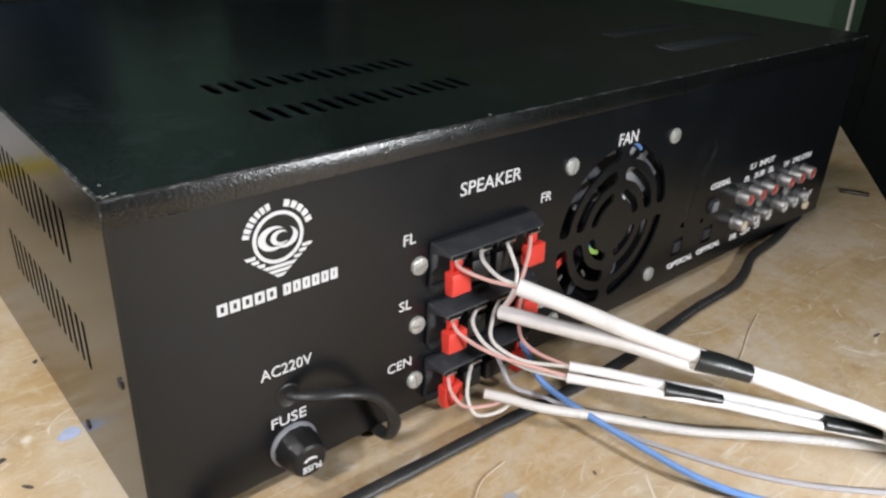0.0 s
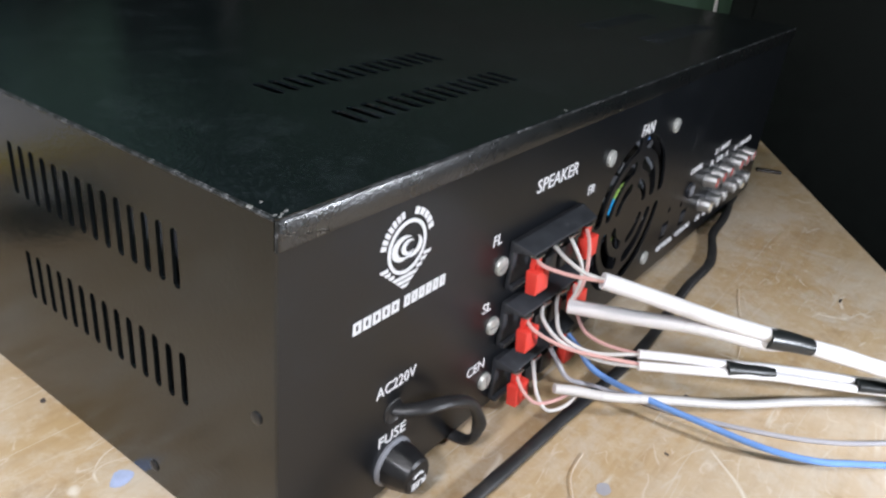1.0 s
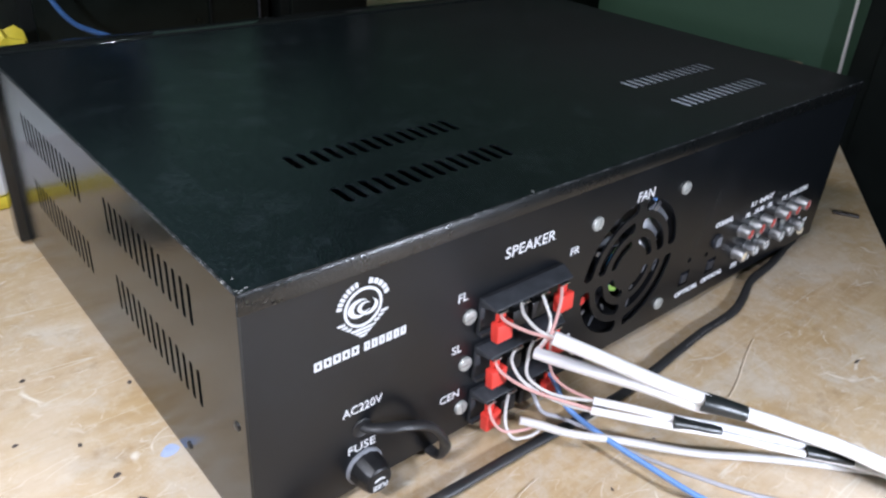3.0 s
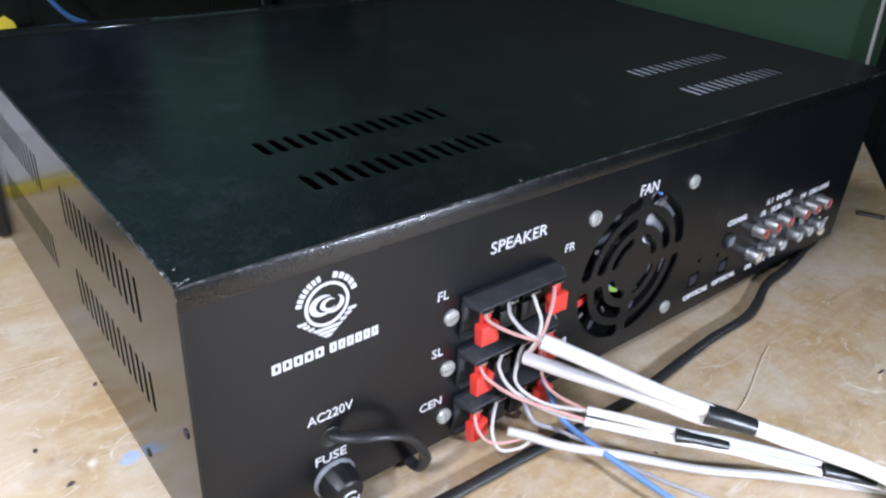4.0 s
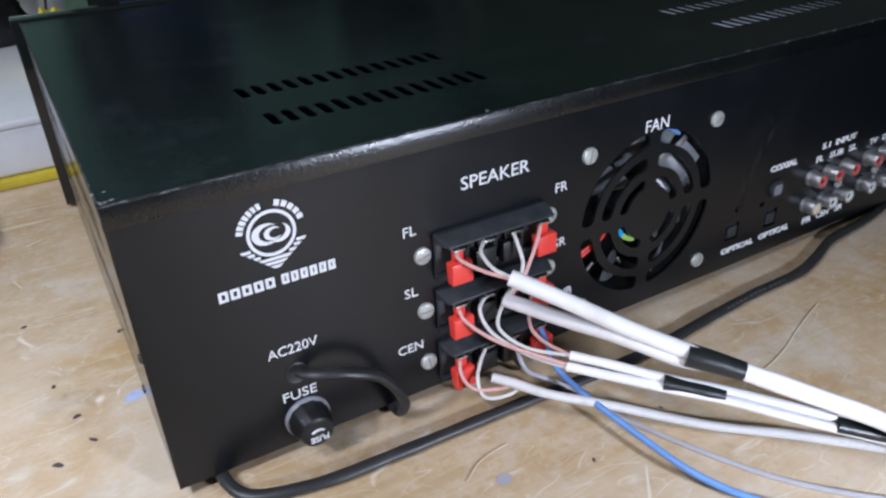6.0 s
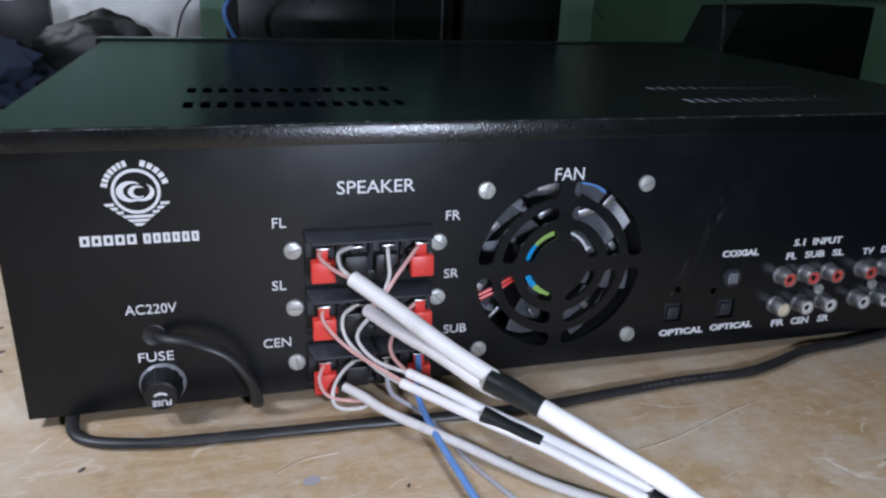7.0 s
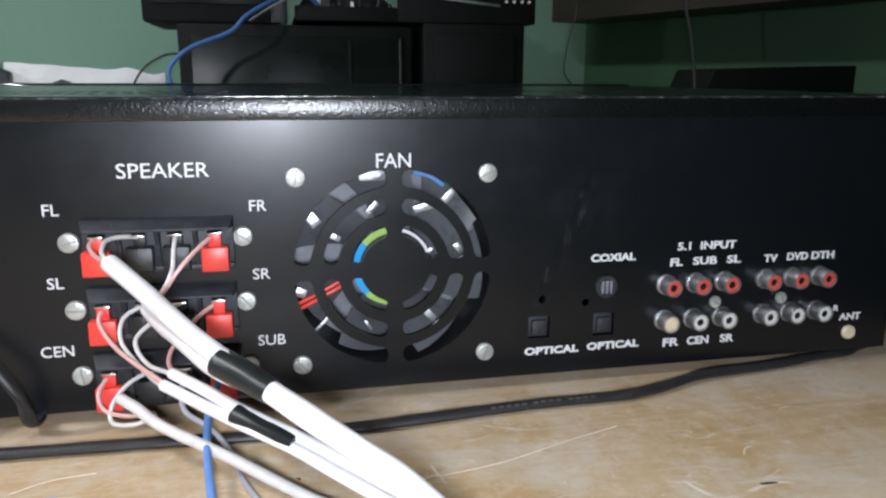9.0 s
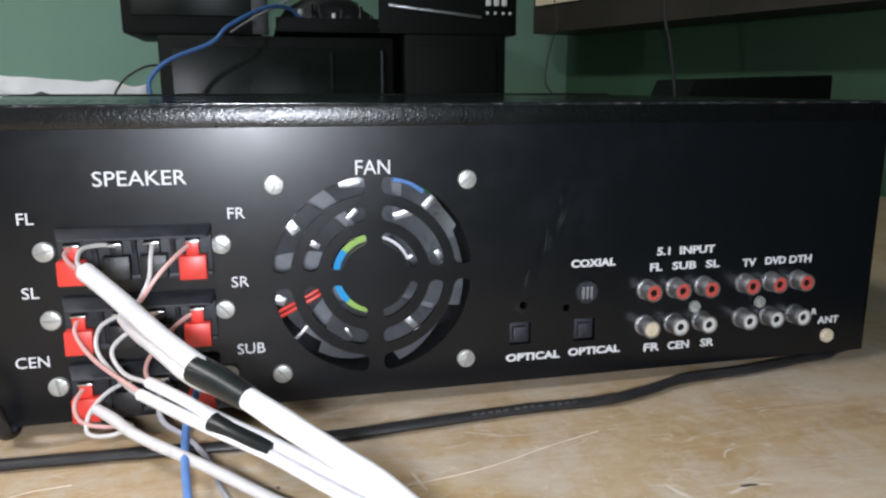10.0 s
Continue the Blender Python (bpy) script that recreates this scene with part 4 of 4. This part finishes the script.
part("core", tube([into(2, 2), (0.1370, -0.0120, 0.0120), (0.1380, -0.0180, 0.0050), (0.1470, -0.0240, 0.0), (0.1555, -0.0400, TABLE + 0.0018), (0.1610, -0.0610, TABLE + 0.0012), (0.1810, -0.1030, TABLE + 0.0012), (0.2060, -0.1320, TABLE + 0.0012), (0.2480, -0.1700, TABLE + 0.0014), (0.2640, -0.1920, -0.03), (0.2660, -0.2000, -0.3)], 0.0010, 8), GREY, sub)

# ---- things behind and beside the amplifier ----
def speaker_box(x0, x1, y0, y1, z1, label, front):
    t = thing("speaker_cabinet", ((x0 + x1) / 2, (y0 + y1) / 2, TABLE), label, "speaker", "speaker cabinets")
    part("body", box((x0, y0, TABLE), (x1, y1, z1), 0.003), SOOT, t)
    part("front_panel", box((x0 + 0.012, y0 - 0.004, TABLE + 0.012), (x1 - 0.012, y0 - 0.0003, z1 - 0.012), 0.0015), front, t)
    if front == SMOKE:
        u = x0 + (x1 - x0) * 0.72
        part("front_rail", box((u - 0.002, y0 - 0.0062, TABLE + 0.016), (u + 0.002, y0 - 0.0042, z1 - 0.016), 0.0006), SOOT, t)
        part("front_rail", box((x1 - 0.0155, y0 - 0.0062, TABLE + 0.014), (x1 - 0.0130, y0 - 0.0042, z1 - 0.014), 0.0006), DUSTY, t)
    return t


speaker_box(0.078, 0.320, 0.555, 0.72, 0.171, "black vinyl speaker cabinet with glossy smoked front", SMOKE)
speaker_box(0.331, 0.446, 0.552, 0.70, 0.175, "black vinyl speaker cabinet behind the amplifier", SOOT)
t = thing("black_case", (0.11, 0.62, 0.1712), "black box resting on a speaker cabinet", "case")
part("body", box((0.044, 0.565, 0.1712), (0.181, 0.70, 0.31), 0.004), SOOT, t)
part("front_panel", box((0.054, 0.5615, 0.190), (0.180, 0.5648, 0.300), 0.001), SMOKE, t, "smoked glossy front")
part("edge_trim", box((0.172, 0.5605, 0.1725), (0.1885, 0.5648, 0.309), 0.001), BLACK, t)
t = thing("open_receiver", (0.33, 0.62, 0.1752), "opened black receiver with wired boards on speaker cabinets", "receiver")
part("chassis", box((0.196, 0.557, 0.1752), (0.458, 0.70, 0.1812), 0.001), SOOT, t)
part("front_plate", box((0.304, 0.553, 0.1752), (0.458, 0.5568, 0.262), 0.001), SOOT, t)
part("chassis_rail", box((0.196, 0.553, 0.1752), (0.3035, 0.5568, 0.190), 0.001), SOOT, t)
part("circuit_board", box((0.200, 0.560, 0.1816), (0.302, 0.69, 0.1830), 0.0004), PCB, t)
bm = box((0.314, 0.5508, 0.2032), (0.417, 0.5528, 0.2060), 0.0004)
for v in bm.verts:
    v.co.z -= (v.co.x - 0.314) * 0.105
part("trim_strip", bm, GLINT, t)
for x in (0.425, 0.434, 0.443):
    part("push_button", box((x - 0.0028, 0.5505, 0.2060), (x + 0.0028, 0.5528, 0.2130), 0.0006), PAPER, t)
for x in (0.424, 0.433, 0.442, 0.450):
    part("indicator", lathe([(0.0016, 0.0), (0.0016, 0.001), (0.0, 0.0012)], (x, 0.5529, 0.1985), "-y", 12), PAPER, t)
bm = bmesh.new()
bmesh.ops.create_icosphere(bm, subdivisions=3, radius=1.0)
for v in bm.verts:
    d = 1 + 0.18 * noise.noise(v.co * 2.3)
    v.co = Vector((0.252 + v.co.x * d * 0.050, 0.585 + v.co.y * d * 0.018, 0.1835 + max(0.0, v.co.z) * d * 0.034))
part("wiring_clump", bm, BLACK, t, "tangled dark wiring")
part("flat_lead", tube([(0.150, 0.552, 0.1735), (0.170, 0.550, 0.186), (0.196, 0.553, 0.200), (0.226, 0.560, 0.2135), (0.262, 0.566, 0.222)], 0.0022, 8, 0.5, 1.3), GUNMETAL, t, "grey flat ribbon lead")
random.seed(4)
for i in range(26):
    x, y = random.uniform(0.206, 0.298), random.uniform(0.560, 0.566)
    z, k = 0.1831, random.random()
    tone = random.choice((PAPER, BLACK, BLACK, BLACK, BLACK, SOOT, BLACK, GUNMETAL))
    if k < 0.6:
        r, tall = random.uniform(0.0012, 0.0030), random.uniform(0.008, 0.022)
        part("capacitor", lathe([(r, 0.0), (r, tall - 0.001), (r * 0.85, tall), (0.0, tall)], (x, y, z), "z", 12), tone, t)
    else:
        w, tall = random.uniform(0.001, 0.004), random.uniform(0.006, 0.018)
        part("component", box((x - w, y - 0.002, z), (x + w, y + 0.002, z + tall), 0.0006), tone, t)
t = thing("black_slab", (0.76, 0.60, TABLE), "black wedge-ended speaker cabinet lying on the workbench", "speaker")
bm = box((0.625, 0.55, TABLE), (0.885, 0.64, 0.134), 0.003)
for v in bm.verts:
    if v.co.x < 0.70 and v.co.z > 0.08:
        v.co.x += 0.055
        v.co.z -= 0.006
part("body", bm, SOOT, t)
t = thing("wall_shelf", (0.85, 0.65, 0.208), "dark brown wooden shelf fixed to the wall", "shelf")
bm = bmesh.new()
a, b = corner + along_b * 0.03, corner + along_b * 1.4
nrm = Vector((-0.954, -0.30))
low = [bm.verts.new((p.x, p.y, 0.208)) for p in (a, b, b + nrm * 0.10, a + nrm * 0.10)]
top = [bm.verts.new((v.co.x, v.co.y, 0.31)) for v in low]
bm.faces.new(low), bm.faces.new(top)
for i in range(4):
    bm.faces.new((low[i], low[(i + 1) % 4], top[(i + 1) % 4], top[i]))
bmesh.ops.recalc_face_normals(bm, faces=bm.faces)
part("board", bm, BROWN, t)
p = corner + along_b * 0.04 + nrm * 0.1012
q = corner + along_b * 0.15 + nrm * 0.1012
bm = bmesh.new()
low = [bm.verts.new((w.x, w.y, 0.252)) for w in (p, q, q + nrm * 0.003, p + nrm * 0.003)]
top = [bm.verts.new((v.co.x, v.co.y, 0.264)) for v in low]
bm.faces.new(low), bm.faces.new(top)
for i in range(4):
    bm.faces.new((low[i], low[(i + 1) % 4], top[(i + 1) % 4], top[i]))
bmesh.ops.recalc_face_normals(bm, faces=bm.faces)
part("edge_strip", bm, CREAM, t, "cream edge strip")
t = thing("hanging_wire", (0.65, 0.545, TABLE), "thin dark wire hanging down in front of a cabinet", "cable")
part("core", tube([(0.622, 0.540, 0.40), (0.6305, 0.540, 0.2174), (0.6415, 0.540, 0.1656), (0.6515, 0.540, 0.1064), (0.655, 0.538, 0.04), (0.665, 0.53, TABLE + 0.0022), (0.70, 0.52, TABLE + 0.0022)], 0.0020, 8), CORD, t)
t = thing("hanging_wire", (0.5, 0.545, TABLE), "thin grey wire hanging down against the wall", "cable")
part("core", tube([(0.500, 0.60, 0.36), (0.5197, 0.60, 0.2246), (0.5252, 0.60, 0.195), (0.516, 0.60, 0.16), (0.512, 0.60, 0.126), (0.522, 0.60, 0.110)], 0.0008, 8), BROWN, t)
t = thing("hanging_wire", (0.93, 0.2, 0.1), "thin white wire hanging down the wall", "cable")
part("core", tube([(0.925, 0.215, 0.32), (0.930, 0.205, 0.10), (0.935, 0.195, -0.1), (0.945, 0.19, -0.3)], 0.0022, 8), WHITE, t)
t = thing("floor_speaker", (1.0, -0.1, FLOOR_Z), "tall black floor-standing speaker beside the workbench", "speaker")
part("body", box((0.86, -0.36, FLOOR_Z), (1.16, 0.165, 0.45), 0.006), SOOT, t)
part("grille", box((0.853, -0.33, FLOOR_Z + 0.04), (0.8596, 0.135, 0.41), 0.003), SOOT, t)

# storage box with yellow base, tape roll, cloth and packets to the far side
t = thing("storage_box", (-0.19, 0.48, TABLE), "white translucent plastic storage box with yellow base", "box")
part("base", box((-0.402, 0.341, TABLE), (0.021, 0.62, TABLE + 0.0075), 0.002), YELLOW, t, "yellow plastic base")
bm = box((-0.398, 0.344, TABLE + 0.0076), (0.018, 0.617, TABLE + 0.0410), 0.004, 3)
part("body", bm, MILK, t)
part("lid", box((-0.401, 0.341, TABLE + 0.0412), (0.021, 0.62, TABLE + 0.0462), 0.0016), MILK, t)
t = thing("tape_roll", (-0.075, 0.262, TABLE), "roll of black insulating tape lying flat", "tape")
part("roll", lathe([(0.013, 0.0), (0.027, 0.0), (0.0275, 0.001), (0.0275, 0.017), (0.027, 0.018), (0.013, 0.018), (0.013, 0.0)], (-0.080, 0.262, TABLE), "z", 36), TAPE, t)
part("liner", lathe([(0.0122, 0.0), (0.0129, 0.0), (0.0129, 0.0178), (0.0122, 0.0178), (0.0122, 0.0)], (-0.080, 0.262, TABLE), "z", 30), PAPER, t)


def crumple(name, centre, size, material, seed, sub=4, rough=0.5, label="", category=""):
    bm = bmesh.new()
    bmesh.ops.create_icosphere(bm, subdivisions=sub, radius=1.0)
    for v in bm.verts:
        d = 1 + rough * (noise.noise(v.co * 1.7 + Vector((seed, 0, 0))) * 0.6 + abs(noise.noise(v.co * 4.1 + Vector((seed, 3, 0)))) * 0.45)
        v.co = Vector((v.co.x * d * size[0], v.co.y * d * size[1], max(v.co.z * d, -0.55) * size[2]))
    low = min(v.co.z for v in bm.verts)
    for v in bm.verts:
        v.co += Vector((centre[0], centre[1], centre[2] - low))
    ob = part(name, bm, material, None, label, centre)
    return tagged(ob, label, category)


BOX_TOP = TABLE + 0.0463
crumple("navy_cloth", (-0.16, 0.46, BOX_TOP), (0.085, 0.06, 0.034), NAVY, 3, label="crumpled navy cloth lying on the storage box", category="cloth")


def packet(name, lo, hi, lift, material, seed, fold, label, category):
    """A limp plastic packet standing on edge: a pillow of film, creased, its top slanting by lift."""
    t = thing(name, ((lo[0] + hi[0]) / 2, (lo[1] + hi[1]) / 2, lo[2]), label, category)
    bm = bmesh.new()
    n, m = 36, 18
    def skin(side):
        rows = []
        for j in range(m + 1):
            row = []
            for i in range(n + 1):
                u, v = i / n, j / m
                puff = (1 - abs(2 * u - 1) ** 4) * (1 - abs(2 * v - 1) ** 4)
                q = Vector((u * 5 + seed, v * 3, side))
                crease = fold * (abs(noise.noise(q * 1.3)) + 0.5 * abs(noise.noise(q * 3.7)))
                top = hi[2] + lift * u + 0.006 * noise.noise(Vector((u * 6, seed, 0)))
                row.append(bm.verts.new((lo[0] + u * (hi[0] - lo[0]) + 0.004 * noise.noise(Vector((v * 5, seed, 1 + u))), (lo[1] + hi[1]) / 2 + side * (0.0006 + puff * (hi[1] - lo[1]) / 2 - crease * puff), lo[2] + v * (top - lo[2]))))
            rows.append(row)
        for j in range(m):
            for i in range(n):
                bm.faces.new((rows[j][i], rows[j][i + 1], rows[j + 1][i + 1], rows[j + 1][i]))
        return rows
    a, b = skin(-1), skin(1)
    rim_a = a[0] + [r[-1] for r in a[1:]] + a[-1][-2::-1] + [r[0] for r in a[-2:0:-1]]
    rim_b = b[0] + [r[-1] for r in b[1:]] + b[-1][-2::-1] + [r[0] for r in b[-2:0:-1]]
    for i in range(len(rim_a)):
        bm.faces.new((rim_a[i], rim_a[i - 1], rim_b[i - 1], rim_b[i]))
    bmesh.ops.recalc_face_normals(bm, faces=bm.faces)
    part("film", bm, material, t)
    return t


packet("white_packet", (-0.118, 0.630, TABLE), (0.050, 0.690, 0.132), -0.010, PAPER, 7, 0.010, "white limp plastic packet standing behind the amplifier", "bag")
t = packet("plastic_packet", (-0.255, 0.590, BOX_TOP), (-0.125, 0.614, 0.172), -0.058, FILM, 12, 0.012, "crumpled clear plastic packet on the storage box", "bag")
t = thing("thin_wire", (0.03, 0.54, TABLE), "thin brown wire rising behind the amplifier", "cable")
part("core", tube([(0.012, 0.52, TABLE + 0.0012), (0.0240, 0.53, 0.0600), (0.0380, 0.54, 0.1150), (0.0640, 0.548, 0.1380), (0.0940, 0.552, 0.1400)], 0.0011, 8), BROWN, t)
t = thing("dark_carton", (-0.14, 0.60, BOX_TOP), "small dark green card box leaning in the clutter", "box")
bm = box((-0.178, 0.585, BOX_TOP), (-0.092, 0.600, 0.162), 0.001)
for v in bm.verts:
    if v.co.z > 0.1:
        v.co.z -= (v.co.x + 0.178) * 0.48
part("carton", bm, BLACK, t)
part("printed_bar", box((-0.140, 0.5842, 0.120), (-0.122, 0.5848, 0.127)), PAPER, t)
t = thing("dark_tray", (-0.24, 0.54, BOX_TOP), "flat black plastic tray on the storage box", "tray")
bm = box((-0.34, 0.52, BOX_TOP), (-0.145, 0.57, 0.150), 0.006)
for v in bm.verts:
    if v.co.z > 0.1:
        v.co.z -= max(0.0, v.co.x + 0.225) * 0.36 + max(0.0, -0.225 - v.co.x) * 0.35
part("tray", bm, BLACK, t)
t = thing("blue_cable", (0.09, 0.52, TABLE), "thin blue cable looping behind the amplifier", "cable")
part("core", tube([(0.175, 0.440, TABLE + 0.0022), (0.162, 0.452, 0.020), (0.1540, 0.462, 0.0460), (0.1300, 0.468, 0.0640), (0.1142, 0.470, 0.0713), (0.0994, 0.470, 0.0795), (0.0875, 0.470, 0.0950), (0.0782, 0.470, 0.1166), (0.0825, 0.472, 0.1305),
                   (0.0994, 0.476, 0.1445), (0.1345, 0.485, 0.1595), (0.1510, 0.496, 0.1760), (0.1860, 0.525, 0.1960), (0.2110, 0.552, 0.1980), (0.2280, 0.566, 0.1825)], 0.0021, 8), NAVY_PVC, t)
crumple("yellow_pouch", (0.034, 0.475, TABLE), (0.032, 0.026, 0.052), YELLOW, 21, rough=0.8, label="crumpled yellow plastic pouch behind the amplifier", category="bag")
crumple("black_pouch", (-0.045, 0.585, BOX_TOP), (0.056, 0.018, 0.042), BLACK, 31, rough=0.4, label="black plastic pouch lying on the storage box", category="bag")

# ---- marks and litter on the bench ----
def blot(name, x, y, rx, ry, turn, material, seed, lift=0.00015):
    """A thin uneven mark lying on the bench."""
    bm = bmesh.new()
    ring = []
    for i in range(14):
        a = 2 * math.pi * i / 14
        d = 1 + 0.35 * noise.noise(Vector((math.cos(a) * 1.5 + seed, math.sin(a) * 1.5, seed)))
        u, v = rx * d * math.cos(a), ry * d * math.sin(a)
        ring.append(bm.verts.new((x + u * math.cos(turn) - v * math.sin(turn), y + u * math.sin(turn) + v * math.cos(turn), TABLE + lift)))
    bm.faces.new(ring)
    return part(name, bm, material, bench)


for k, (x, y, rx, ry) in enumerate(((-0.0268, 0.0684, 0.0020, 0.0011), (-0.0333, 0.0944, 0.0014, 0.0009), (-0.0370, 0.0426, 0.0024, 0.0012), (-0.0407, 0.1526, 0.0016, 0.0010), (-0.0010, 0.1230, 0.0016, 0.0010),
                                    (-0.0230, 0.0500, 0.0022, 0.0008), (-0.0550, 0.1100, 0.0015, 0.0010), (0.1351, -0.0638, 0.0012, 0.0006), (0.1760, -0.0560, 0.0010, 0.0006), (0.3201, -0.0888, 0.0034, 0.0007), (0.0230, -0.0300, 0.0016, 0.0009))):
    blot("pit", x, y, rx, ry, 0.4 + k, PIT, k * 1.7)
blot("stain", -0.0040, 0.0690, 0.0045, 0.0030, 0.5, STAIN, 4.2)
blot("stain", 0.1018, -0.0537, 0.0032, 0.0026, 0.2, GREY, 8.1)
t = thing("wood_chip", (0.510, 0.001, TABLE), "thin dark wood chip lying on the workbench", "litter")
bm = box((0.503, -0.009, TABLE), (0.5075, 0.010, TABLE + 0.0022), 0.0006)
bmesh.ops.rotate(bm, verts=bm.verts, cent=(0.505, 0.0, TABLE), matrix=Matrix.Rotation(0.5, 3, "Z"))
part("chip", bm, BROWN, t)
FIBRE = surface("pale_fibre", (0.72, 0.62, 0.50), 0.6, vary=0.1, scale=300)
for pts in ([(0.2080, -0.0660, 0.0005), (0.2405, -0.0600, 0.0005), (0.2710, -0.0490, 0.0005), (0.2900, -0.0430, 0.0005)],
            [(0.0900, -0.0480, 0.0005), (0.1000, -0.0420, 0.0005), (0.1130, -0.0400, 0.0005)]):
    t = thing("fibre_strand", (pts[0][0], pts[0][1], TABLE), "pale plant fibre strand lying on the workbench", "litter", "fibre strands")
    part("strand", tube([(x, y, TABLE + z) for x, y, z in pts], 0.00018, 6, steps=8), FIBRE, t)
